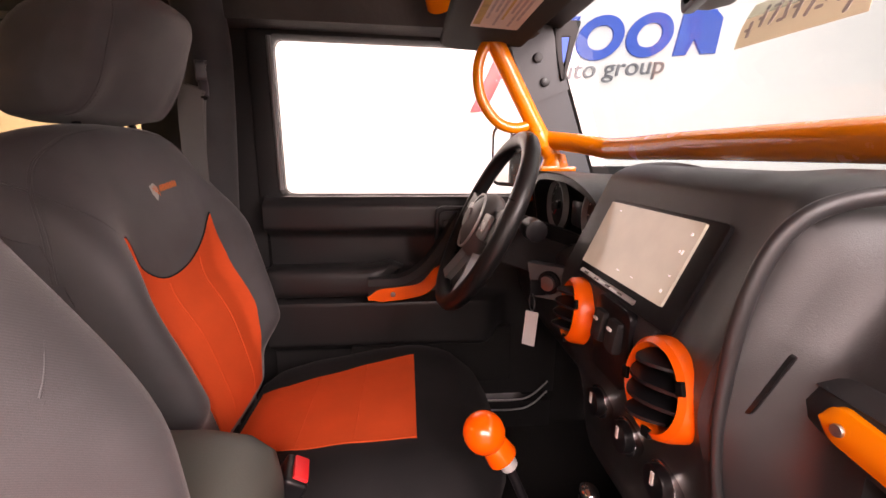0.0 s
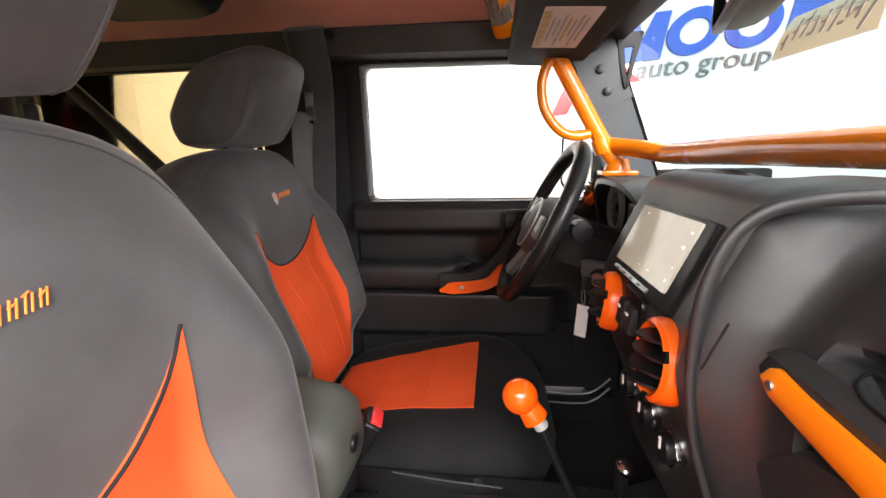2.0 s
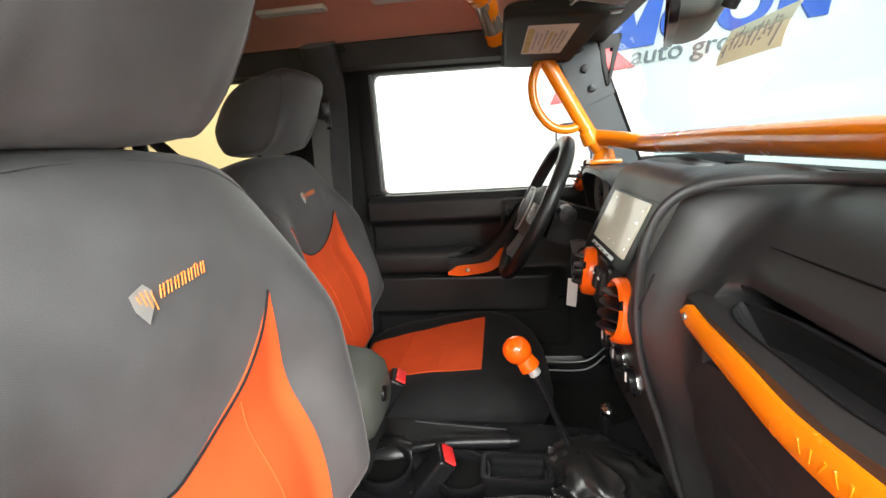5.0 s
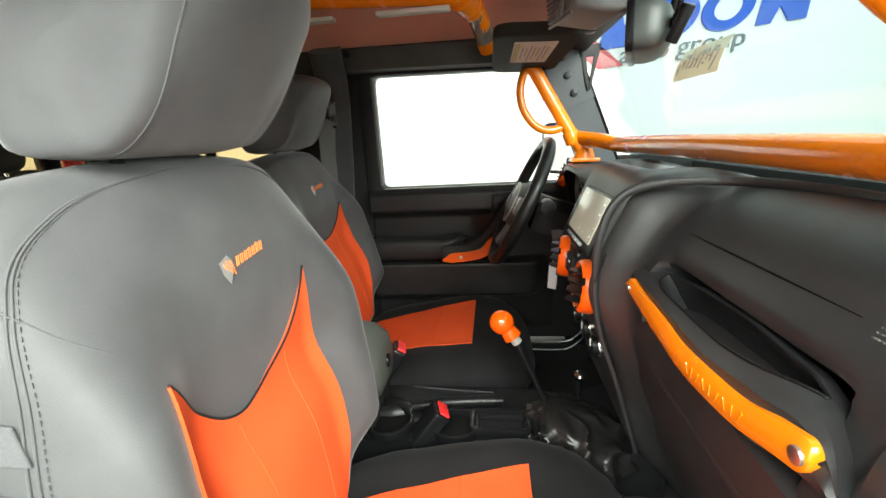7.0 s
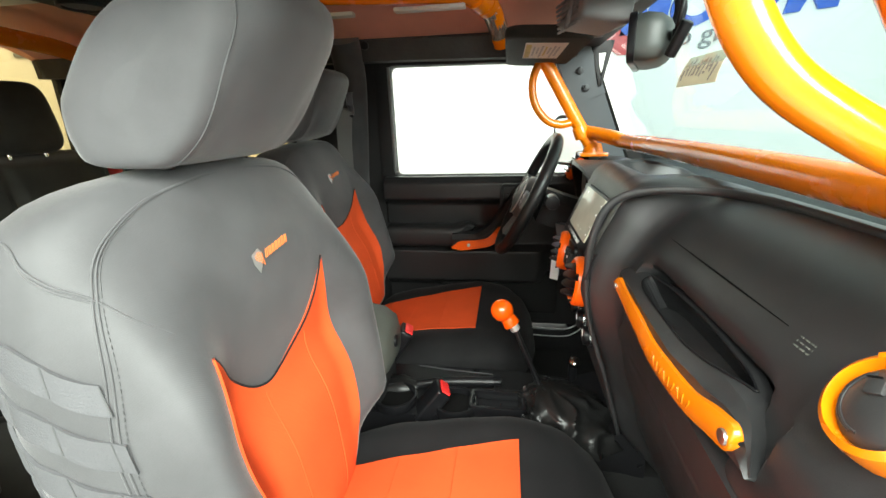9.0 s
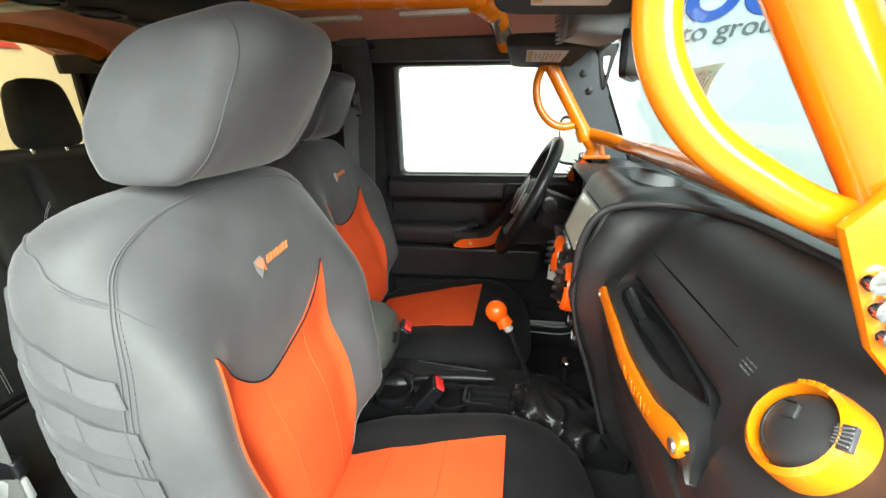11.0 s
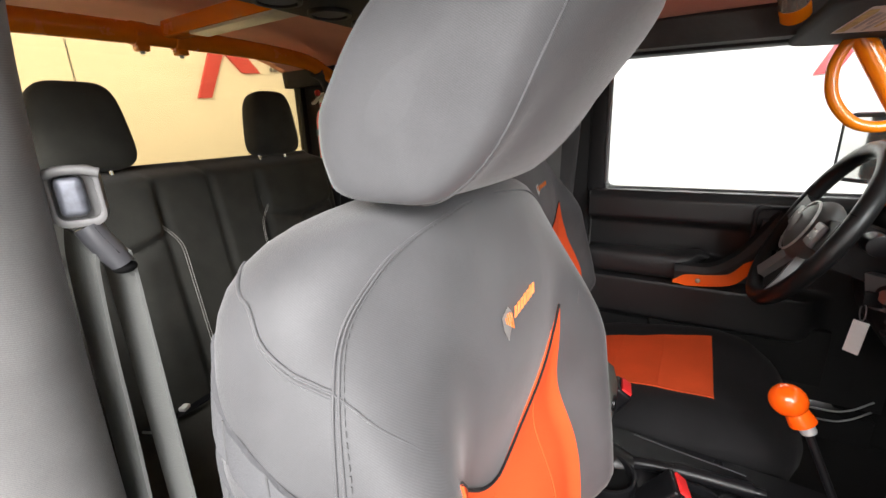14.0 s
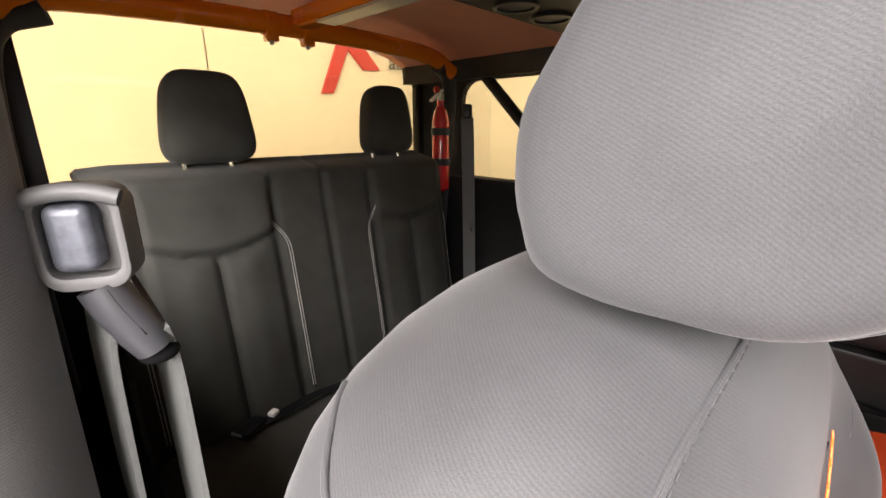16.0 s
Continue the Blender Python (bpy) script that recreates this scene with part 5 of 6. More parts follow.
def seat(name, hinge, recline, label, drop, fwd, head=0.150, shift=0.0, out=0.0, thin=1.0, top=0.0):
    r = root(name, hinge, label, "car seat", "front seats")
    B = pose(0, 0, 0, 0, -recline, 0)

    def sp(nm, bm, m, lb="", parent=None, back=True, angle=60):
        if back:
            bmesh.ops.transform(bm, matrix=B, verts=bm.verts[:])
        return part(nm, bm, m, parent or r, lb, angle)

    def skin(c, sn, u):
        """The cover's skin at one height: c across, sn forward, both -1 to 1."""
        w, t = curve(u, W_TAB), curve(u, T_TAB)
        y = w * math.copysign(abs(c) ** (2 / PEXP), c)
        n = -0.075 + t / 2 * math.copysign(abs(sn) ** (2 / PEXP), sn) * (1.0 if sn > 0 else thin)
        if sn > 0:
            n += bolster(y, u)
        return n, y * (1 - out * sstep(0.47, 0.40, u) if y < 0 else 1.0)

    # backrest: local x forward, z up the back
    rings = []
    us = lin(-0.06, 0.40, 36) + [0.415, 0.43, 0.445, 0.458, 0.47, 0.48, 0.487, 0.492, 0.495, 0.497]
    for u in us:
        ring = []
        for k in range(112):
            a = 2 * math.pi * k / 112
            n, y = skin(math.cos(a), math.sin(a), u)
            wr = 0.0025 * noise.noise(Vector((y * 9, u * 9, n * 9 + recline)))
            ring.append(Vector((n + wr, y, u)))
        rings.append(ring)
    back = sp("backrest", loft(rings), M_CLOTH, "charcoal cloth backrest cover")

    # orange insert below the pointed bib
    def bib(y):
        d = (y + 0.04) / (0.164 if y > -0.04 else 0.110)
        if name == "driver_seat":
            return 0.236 + 0.082 * min(1.0, abs(d)) ** 2.2
        return curve(y, [(-0.152, 0.318), (-0.118, 0.276), (-0.084, 0.241), (-0.062, 0.226), (-0.040, 0.220), (-0.018, 0.224), (0.007, 0.232), (0.064, 0.255), (0.098, 0.284), (0.112, 0.302), (0.124, 0.330)])

    def edge(u, side):
        if side > 0 and name == "driver_seat":
            return interp(u, [(-0.05, 0.101), (0.05, 0.125), (0.11, 0.139), (0.23, 0.143), (0.32, 0.124)])
        if side > 0:
            return curve(u, [(-0.05, 0.101), (0.05, 0.122), (0.11, 0.130), (0.17, 0.133), (0.24, 0.131), (0.32, 0.124)])
        return interp(u, [(-0.05, 0.095), (0.0, 0.108), (0.10, 0.146), (0.20, 0.166), (0.27, 0.166), (0.317, 0.150)])

    def front(y, u):
        return back_front(y / (1 - out * sstep(0.47, 0.40, u)) if y < 0 else y, u)

    def ins(sv, tv):
        # tv 0 bottom .. 1 bib edge, sv -1..1 across
        f = (sv + 1) / 2
        yt = -0.150 + 0.274 * f
        u = -0.05 + (bib(yt) + 0.05) * tv
        y = (-edge(u, -1) * (1 - f) + edge(u, 1) * f) * (1 - tv ** 6) + yt * tv ** 6
        n = front(y, u) + 0.003
        e = 0.004
        dn_y = (front(y + e, u) - front(y - e, u)) / (2 * e)
        dn_u = (front(y, u + e) - front(y, u - e)) / (2 * e)
        nn = Vector((1, -dn_y, -dn_u)).normalized()
        return Vector((n, y, u)), nn
    sp("back_insert", sheet(ins, lin(-1, 1, 37), lin(0, 1, 26), 0.008), M_ORANGE_CLOTH, "orange cloth back panel", back)

    def on(y, u, off=0.002):
        return Vector((front(y, u) + off, y, u))

    def rim(al, u, s, off):
        """A point of the cover's skin: al degrees forward from its outer side."""
        c, sn = math.cos(radians(al)), math.sin(radians(al))
        n, y = skin(s * c, sn, u)
        return Vector((n + off * sn, y + off * s * c, u))

    def seam_line(keys, s, off, shift=0.0, n=6):
        ks = smooth_path([Vector((k[0] + shift, k[1], 0)) for k in keys], n)
        return [rim(k.x, k.y, s, off) for k in ks]
    sp("piping", sweep([on(y, bib(y), 0.0022) for y in lin(-0.150, 0.124, 33)], circle(0.0015, 8), up=(1, 0, 0)), M_CLOTH_D, "dark piping", back)
    EDGE = [(20, -0.02), (20, 0.12), (20.5, 0.23), (21.5, 0.285), (26.4, 0.348), (31.4, 0.402), (36, 0.429), (44, 0.450), (56, 0.468), (76, 0.478), (84, 0.480)]
    SHOULDER = [(31.4, 0.402), (26, 0.410), (20, 0.418), (10, 0.435), (5, 0.448), (-1.5, 0.458), (-12, 0.467), (-24, 0.471)]
    BIB = [(31.4, 0.401), (35, 0.392), (39.4, 0.378), (48.6, 0.352), (56.7, 0.318)]
    for s in (1, -1):
        for nm, keys, r_ in (("edge_seam", EDGE, 0.0016), ("shoulder_seam", SHOULDER, 0.0020), ("bib_seam", BIB, 0.0013)):
            low = Vector((0, 0, -0.0042))
            for line in ((seam_line(keys, s, 0.0002), seam_line(keys, s, 0.0002, 1.5)) if keys is EDGE else (seam_line(keys, s, 0.0002), [q + low for q in seam_line(keys, s, 0.0004)])):
                sp(nm, sweep(line, circle(r_ * 0.65, 8), up=(0.3, 0, 1)), M_CLOTH, "sewn seam", back)
            sp("stitching", stitches(seam_line(keys, s, 0.0008, 2.9) if keys is EDGE else [q - Vector((0, 0, 0.0075)) for q in seam_line(keys, s, 0.0010)]), M_THREAD, "grey stitching", back)
        # webbing rows on the outer side
        for row in range(6):

            def web(a, v, row=row):
                u = 0.370 - 0.0019 * (max(-25.0, a) + 1) - 0.053 * row + (v - 0.5) * 0.028
                sk = 2 * abs(((a - 24 + 2.5 * row) / 14.0) % 1.0 - 0.5)
                p = rim(a, u, s, 0.0012 + 0.0022 * (1 - sk ** 3))
                c, sn = math.cos(radians(a)), math.sin(radians(a))
                return p, Vector((sn, s * c, 0)).normalized()
            sp("webbing_strap", sheet(web, lin(24, -72, 66), lin(0, 1, 3), 0.003), M_WEB, "grey webbing strap", back)
            for a in [24 - 2.5 * row - 14 * k for k in range(6)]:
                t0, nn = web(a, 0.02)
                t1 = web(a, 0.98)[0]
                sp("bar_tack", sweep([t0 + nn * 0.0004, t1 + nn * 0.0004], circle(0.0009, 6), up=(1, 0, 0)), M_THREAD, "sewn bar tack", back)
    # embroidered mark: a small shield and a row of slanted strokes
    lg = 0.376
    sh = [(-0.040, 0.006), (-0.026, 0.011), (-0.020, 0.004), (-0.023, -0.008), (-0.031, -0.019), (-0.039, -0.006)]
    b = bmesh.new()
    vs = [b.verts.new(on(y, lg + u, 0.0018)) for y, u in sh]
    b.faces.new(vs)
    bmesh.ops.solidify(b, geom=b.faces[:], thickness=-0.0015)
    sp("shield_patch", b, M_COLLAR, "small silver and orange embroidered shield", back)
    for k in range(4):
        y = -0.0225 - 0.0042 * k
        sp("shield_stroke", sweep([on(y, lg + 0.007 - 0.002 * abs(k - 1.5), 0.0028), on(y + 0.0015, lg - 0.011 + 0.003 * k, 0.0028)], circle(0.0005, 5), up=(0, 1, 0)), M_THREAD_O, "orange stitched stroke", back)
    for k in range(7):
        y = -0.014 + 0.0080 * k
        h = 0.010
        for dy in (0.0, 0.0034):
            sp("stitched_mark", sweep([on(y + dy - 0.001, lg - 0.004 + 0.0008 * k, 0.0022), on(y + dy + 0.002, lg + h - 0.004 + 0.0008 * k, 0.0022)], circle(0.0006, 5), up=(0, 1, 0)), M_THREAD_O, "orange stitched block mark", back)
        sp("stitched_mark", sweep([on(y, lg + (h - 0.005 if k % 2 else 0.002) + 0.0008 * k, 0.0022), on(y + 0.004, lg + (h - 0.005 if k % 2 else 0.002) + 0.0012 * k, 0.0022)], circle(0.0006, 5), up=(0, 0, 1)), M_THREAD_O, "orange stitched block mark", back)

    # headrest: a forward leaning block, rounded at its ends
    prof = []
    for wx, wz in ((-0.144, 0.510), (-0.147, 0.548), (-0.112, 0.588 + 0.5 * top), (-0.045, 0.628 + top), (0.012, 0.648 + top), (0.046, 0.637 + top), (0.048, 0.610), (0.015, 0.564), (-0.026, 0.513), (-0.056, 0.490), (-0.10, 0.485), (-0.134, 0.489)):
        c8, s8 = math.cos(radians(8)), math.sin(radians(8))
        prof.append(Vector((wx * c8 + wz * s8, 0, -wx * s8 + wz * c8)))
    prof = smooth_path(prof + [prof[0]], 5)[:-1]
    cen = sum(prof, Vector()) / len(prof)

    def hr_ring(v):
        sc = (1 - abs(v) ** 4.5) ** (1 / 4.5)
        y = head * v
        out = []
        for q in prof:
            d = q - cen
            e_ = 0.55 * sstep(0.55, 1.0, abs(v))
            corner = clamp01(-d.x / 0.06) * clamp01((0.02 - d.z) / 0.05) * sstep(0.3, 0.9, -v)
            nape = clamp01(-d.x / 0.06) * clamp01(d.z / 0.05) * sstep(0.3, 0.9, -v)
            e_ *= 1 - 0.7 * corner
            d = d * (1 - e_) + d.normalized() * 0.088 * e_
            k = 0.50 + 0.50 * sc if abs(v) < 1 else 0.50
            k += (1 - k) * 0.55 * corner
            k *= 1 - 0.07 * nape
            low = clamp01(-d.z / 0.05)
            k *= 1 - 0.10 * low * sstep(0.45, 1.0, v)
            p = cen + d * k
            front = sstep(0.0, 0.075, 0.6 * d.x - 0.5 * d.z)
            p.y = shift + y * (1 - 0.10 * max(0.0, d.z / 0.09) - 0.10 * front)
            p.x -= 0.034 * abs(v) ** 2.4 * front
            p.x += 0.012 * (1 - v * v) * max(0.0, d.x * 0.6 - d.z * 0.5) / 0.06
            p.x += 0.0008 * noise.noise(Vector((p.x * 14, y * 14, p.z * 14 + recline)))
            out.append(p)
        return out

    def hr_cap(s, q):
        ring = hr_ring(s)
        mid = sum(ring, Vector()) / len(ring)
        return [mid + (p - mid) * q + Vector((0, s * 0.006 * (1 - q * q), 0)) for p in ring]
    vs = [math.copysign(1 - (1 - abs(q)) ** 1.9, q) for q in lin(-1, 1, 31)]
    hb = loft([hr_cap(-1, q) for q in (0.02, 0.2, 0.4, 0.6, 0.8, 0.93)] + [hr_ring(v) for v in vs] + [hr_cap(1, q) for q in (0.93, 0.8, 0.6, 0.4, 0.2, 0.02)])
    ends = 9 * len(prof)
    hb.verts.ensure_lookup_table()
    soft = hb.verts[:ends] + hb.verts[-ends:]
    for _ in range(12):
        bmesh.ops.smooth_vert(hb, verts=soft, factor=0.5, use_axis_x=True, use_axis_y=True, use_axis_z=True)
    caps = hb.verts[:7 * len(prof)] + hb.verts[-7 * len(prof):]
    for _ in range(30):
        bmesh.ops.smooth_vert(hb, verts=caps, factor=0.5, use_axis_x=True, use_axis_y=True, use_axis_z=True)
    hd = sp("headrest", hb, M_CLOTH, "charcoal cloth headrest cover")
    nprof = len(prof)
    for s in (1, -1):
        ring = hr_ring(s * 0.82)
        idx = [i for i in range(nprof) if 22 <= i <= 46]
        pts = [ring[i] + (ring[i] - cen).normalized() * 0.0012 + Vector((0, s * 0.0006, 0)) for i in idx]
        sp("headrest_seam", sweep([q - (q - cen).normalized() * 0.0014 for q in pts], circle(0.0011, 6), up=(0, 1, 0)), M_CLOTH, "sewn edge seam", hd)
        sp("stitching", stitches([q + Vector((0, -s * 0.005, 0)) - (q - cen).normalized() * 0.0012 for q in pts]), M_THREAD, "grey stitching", hd)
        sp("post", cyl(0.006, 0.05, (-0.03, s * 0.065, 0.49), seg=12), M_SMOOTH, "black headrest post", hd)
    # faint seams down the orange panel
    for y0 in (-0.05, 0.05):
        sp("insert_seam", sweep([on(y0 * (1 + 0.1 * math.sin(u * 9)), u, 0.0032) for u in lin(-0.04, bib(y0) - 0.010, 20)], circle(0.001, 5), up=(1, 0, 0)), M_ORANGE_CLOTH, "sewn seam", back)

    # cushion
    WC = [(-0.06, 0.17), (-0.03, 0.22), (0.05, 0.245), (0.25, 0.252), (0.34, 0.24), (0.40, 0.20), (0.43, 0.14), (0.44, 0.08)]
    ZT = [(-0.06, -0.07), (-0.02, -0.056), (0.08, -0.040), (0.18, -0.022), (0.28, -0.01), (0.36, -0.02), (0.41, -0.045), (0.435, -0.08), (0.44, -0.10)]
    ZB = [(-0.06, -0.14), (0.30, -0.15), (0.40, -0.145), (0.44, -0.12)]

    def ctop(x, y):
        w, zt, zb = interp(x, WC), interp(x, ZT) - drop, interp(x, ZB) - drop
        s = min(1.0, abs(y) / w)
        g = sstep(0.45, 0.75, s) * (1 - sstep(0.78, 1.0, s)) * 0.012 * sstep(0.42, 0.30, x)
        return (zt + zb) / 2 + (zt - zb) / 2 * (1 - s ** 3.6) ** (1 / 3.6) + g
    rings = []
    for x in lin(-0.06, 0.36, 18) + [0.375, 0.39, 0.405, 0.417, 0.427, 0.434, 0.438, 0.44]:
        w, zt, zb = interp(x, WC), interp(x, ZT) - drop, interp(x, ZB) - drop
        ring = []
        for k in range(48):
            a = 2 * math.pi * k / 48
            c, s = math.cos(a), math.sin(a)
            y = w * math.copysign(abs(c) ** (2 / 3.6), c)
            z = ctop(x, y) if s > 0 else (zt + zb) / 2 + (zt - zb) / 2 * math.copysign(abs(s) ** (2 / 3.6), s)
            ring.append(Vector((x + fwd, y, z + 0.002 * noise.noise(Vector((x * 10, y * 10, recline))))))
        rings.append(ring)
    cu = sp("cushion", loft(rings), M_CLOTH_D, "black cloth seat cushion cover", back=False)

    def cin(sv, x):
        hw = interp(x, [(-0.05, 0.095), (0.10, 0.122), (0.275, 0.145)])
        y = sv * hw
        return Vector((x + fwd, y, ctop(x, y) + 0.003)), Vector((0, 0, 1))
    sp("cushion_insert", sheet(cin, lin(-1, 1, 21), lin(-0.05, 0.275, 20), 0.008), M_ORANGE_CLOTH, "orange cloth seat panel", cu, back=False)
    for x in (0.07, 0.17):
        sp("seat_seam", sweep([cin(v, x)[0] + Vector((0, 0, 0.0005)) for v in lin(-0.98, 0.98, 15)], circle(0.0012, 5), up=(0, 0, 1)), M_ORANGE_CLOTH, "sewn seam", cu, back=False)
    # base frame and rails
    part("base", box((0.36, 0.40, 0.10), (0.14 + fwd, 0, -0.19 - drop), bev=0.015), M_MATTE, r, "black seat base")
    for s in (1, -1):
        part("rail", box((0.44, 0.035, 0.025), (0.16, s * 0.17, -0.285), bev=0.004), M_SMOOTH, r, "black steel seat rail")
        part("leg", box((0.05, 0.03, 0.06), (0.33, s * 0.17, -0.315), bev=0.003), M_SMOOTH, r)
        part("leg", box((0.05, 0.03, 0.06), (-0.02, s * 0.17, -0.315), bev=0.003), M_SMOOTH, r)
    return r


seat("passenger_seat", (0.10, -0.333, 0.955), 8, "charcoal and orange cloth covered front passenger seat", 0.0, 0.0, 0.122, -0.010, 0.06, 1.0, 0.008)
seat("driver_seat", (-0.058, 0.375, 0.965), 16, "black and orange cloth covered driver seat", 0.02, 0.052, 0.130, -0.02)


# seat buckles by the console
def buckle(at, turn, lean):
    r = root("belt_buckle", at, "black seat belt buckle with a red button", "belt buckle", "front belt buckles")
    r.matrix_world = pose(*at, *lean, turn)
    part("stem", box((0.020, 0.040, 0.14), (0, 0, -0.10), bev=0.006), M_MATTE, r)
    part("housing", box((0.032, 0.052, 0.085), (0, 0, 0), bev=0.006, seg=3), M_SMOOTH, r)
    part("button", box((0.020, 0.040, 0.012), (0.003, 0, 0.041), bev=0.002), M_RED, r, "red release button")
    return r


buckle((0.195, -0.042, 0.90), 15, (0, 40))
buckle((0.090, 0.105, 0.955), 10, (0, 34))


# front belts with height adjusters
for s, nm in ((-1, "right"), (1, "left")):
    at = (-0.165, -0.558, 1.454) if s < 0 else (-0.156, 0.566, 1.545)
    r = root("front_seat_belt", at, "grey front seat belt hanging from a pillar adjuster", "seat belt", "front seat belts")
    tn = 25 * s
    M_SHELL = M_ADJ if s < 0 else M_CLIP
    TA = pose(0.004, 0, 0.003, 0, 0, tn)
    o_, i_ = round_rect(0.0285, 0.039, 0.008, 5), round_rect(0.022, 0.0285, 0.005, 5)
    part("adjuster", frame_ring(o_, i_, TA @ YZ, 0.019, bev=0.0035), M_SHELL, r, "grey adjuster housing")
    part("adjuster_back", prism(round_rect(0.029, 0.038, 0.007, 5), pose(-0.001, 0, 0.003, 0, 0, tn) @ YZ, 0.010, 0.002), M_SHELL, r, "grey housing back")
    part("adjuster_brow", sweep(smooth_path([TA @ Vector((0.0095, s * 0.015 * k, 0.0175 - 0.003 * k * k)) for k in (-1, -0.5, 0, 0.5, 1)], 4), circle(0.0032, 10)), M_SHELL, r, "rounded upper lip")
    part("adjuster_button", prism(round_rect(0.0145, 0.025, 0.004, 5, s * 0.0035, 0.0005), pose(0.0075, 0, 0.003, 0, 0, tn) @ YZ, 0.015, 0.0045, 3), M_BUTTON if s < 0 else M_CLIP, r, "worn blue grey push button")
    # tilted guide of two moulded halves with a parting line
    gd = [Vector((0.006, -s * 0.000, -0.017)), Vector((0.008, -s * 0.003, -0.026)), Vector((0.010, -s * 0.008, -0.037)), Vector((0.011, -s * 0.012, -0.046))]
    part("guide_loop", sweep(smooth_path(gd, 5), lambda f: circle(0.0085 * (1 - 0.35 * max(0.0, f - 0.7)), 18, 0.0095 - 0.002 * max(0.0, f - 0.6)), up=(1, 0, 0)), M_CLIP, r, "glossy dark grey belt guide")
    part("parting_line", sweep([q + Vector((0.0088, 0, 0.0022)) for q in smooth_path(gd, 5)[1:-4]], circle(0.0004, 5), up=(0, 1, 0)), M_DARK, r, "parting line")
    part("guide_mouth", ball(0.0078, tuple(gd[-1] + Vector((0, -s * 0.001, -0.003))), (0.9, 1.0, 0.6)), M_DARK, r, "dark guide mouth")
    part("webbing", strap([(-0.006, -s * 0.015, -0.030), (-0.012, -s * 0.0185, -0.05), (-0.016, -s * 0.020, -0.11), (-0.02, -s * 0.021, -0.36), (-0.02, -s * 0.018, -0.62), (-0.02, -s * 0.0, -0.80)], 0.048, 0.0024, up=(0.05, s, 0)), M_BELT, r, "grey belt webbing")
    part("webbing", strap([(-0.006, s * 0.001, -0.026), (-0.012, s * 0.003, -0.05), (-0.02, s * 0.004, -0.12), (-0.028, s * 0.006, -0.25), (-0.03, s * 0.03, -0.76)], 0.040, 0.0024, up=(0.05, s, 0)), M_BELT, r, "grey belt webbing")
    part("tongue", box((0.016, 0.054, 0.026), (-0.019, -s * 0.023, -0.318), (0, 4, 80 * s), 0.007, 3), M_SMOOTH, r, "black belt tongue")
    part("tongue_plate", box((0.009, 0.046, 0.034), (-0.018, -s * 0.024, -0.350), (0, 4, 80 * s), 0.004), M_COLLAR, r, "chrome tongue plate")

# ---- rear bench ----
bench = root("rear_bench", (-0.905, 0.012, 0.78), "black cloth rear bench seat with white stitching", "bench seat")
RB = pose(0, 0, 0, 0, -9, 0)


def rpart(name, bm, material, label="", parent=None, back=True):
    if back:
        bmesh.ops.transform(bm, matrix=RB, verts=bm.verts[:])
    return part(name, bm, material, parent or bench, label, 60)


def bench_front(y, u):
    x = 0.02
    for c in (-0.29, 0.29):
        d = abs(y - c)
        arc = 0.44 + 0.035 * (d / 0.14) ** 2
        inside = 1 - sstep(0.125, 0.15, d)
        x -= 0.014 * math.exp(-((d - 0.143) / 0.012) ** 2) * sstep(0.62, 0.52, u)
        x += 0.012 * inside * sstep(arc - 0.012, arc + 0.02, u) * sstep(0.66, 0.60, u)
        x -= 0.010 * inside * math.exp(-((u - arc) / 0.010) ** 2)
        x -= 0.012 * inside * math.exp(-(d / 0.010) ** 2) * sstep(arc + 0.01, arc - 0.02, u)
        x += 0.010 * inside * math.exp(-((d - 0.06) / 0.045) ** 2) * sstep(arc, arc - 0.05, u)
    x -= 0.010 * math.exp(-((y - 0.0) / 0.010) ** 2)
    return x - 0.10 * sstep(0.59, 0.66, u) ** 2 - 0.05 * sstep(0.41, 0.487, abs(y)) ** 2


def bench_f(y, u):
    return Vector((bench_front(y, u), y, u)), Vector((1, 0, 0))


rb = rpart("backrest", sheet(bench_f, lin(-0.487, 0.487, 150), lin(-0.02, 0.66, 80), 0.13), M_BENCH)
for c, w in ((-0.29, 0.165), (0.29, 0.165)):
    for s in (1, -1):
        for dd in (0.0, 0.006):
            pts = [Vector((bench_front(c + s * (w + dd), u) + 0.0015, c + s * (w + dd - 0.055 * sstep(0.40, 0.53, u) ** 2), u)) for u in lin(0.05, 0.53, 34)]
            rpart("stitching", stitches(pts, 0.005, 0.0022, 0.0007), M_WHITE_THREAD, "white stitching", rb)
rpart("cushion", box((0.46, 0.98, 0.14), (0.22, 0, -0.02), (0, -6, 0), 0.04, 4), M_BENCH, "black cloth bench cushion", back=False)
rpart("base", box((0.36, 0.92, 0.12), (0.20, 0, -0.10), bev=0.01), M_MATTE, "black bench base", back=False)
for c in (-0.255, 0.265):
    rings = []
    for k in range(21):
        v = -1 + k / 10
        v = math.copysign(1 - (1 - abs(v)) ** 1.8, v)
        sc = (1 - abs(v) ** 4) ** 0.25
        ring = []
        for j in range(36):
            a = 2 * math.pi * j / 36
            cc, s = math.cos(a), math.sin(a)
            y = ((0.094 if c < 0 else 0.082) - 0.014 * v) * (0.35 + 0.65 * sc) * math.copysign(abs(cc) ** 0.5, cc) * (sc ** 0.2 if sc > 0 else 0)
            x = 0.05 * sc * math.copysign(abs(s) ** 0.6, s)
            ring.append(Vector((-0.03 + x + 0.01 * v, c + 0.012 + y, 0.748 + 0.100 * v)))
        rings.append(ring)
    hb = rpart("headrest", loft(rings), M_BENCH, "black cloth rear headrest")
    for dy in (-0.05, 0.05):
        rpart("post", cyl(0.006, 0.09, (-0.04, c + dy, 0.67), seg=12), M_CHROME, "chrome post", hb)
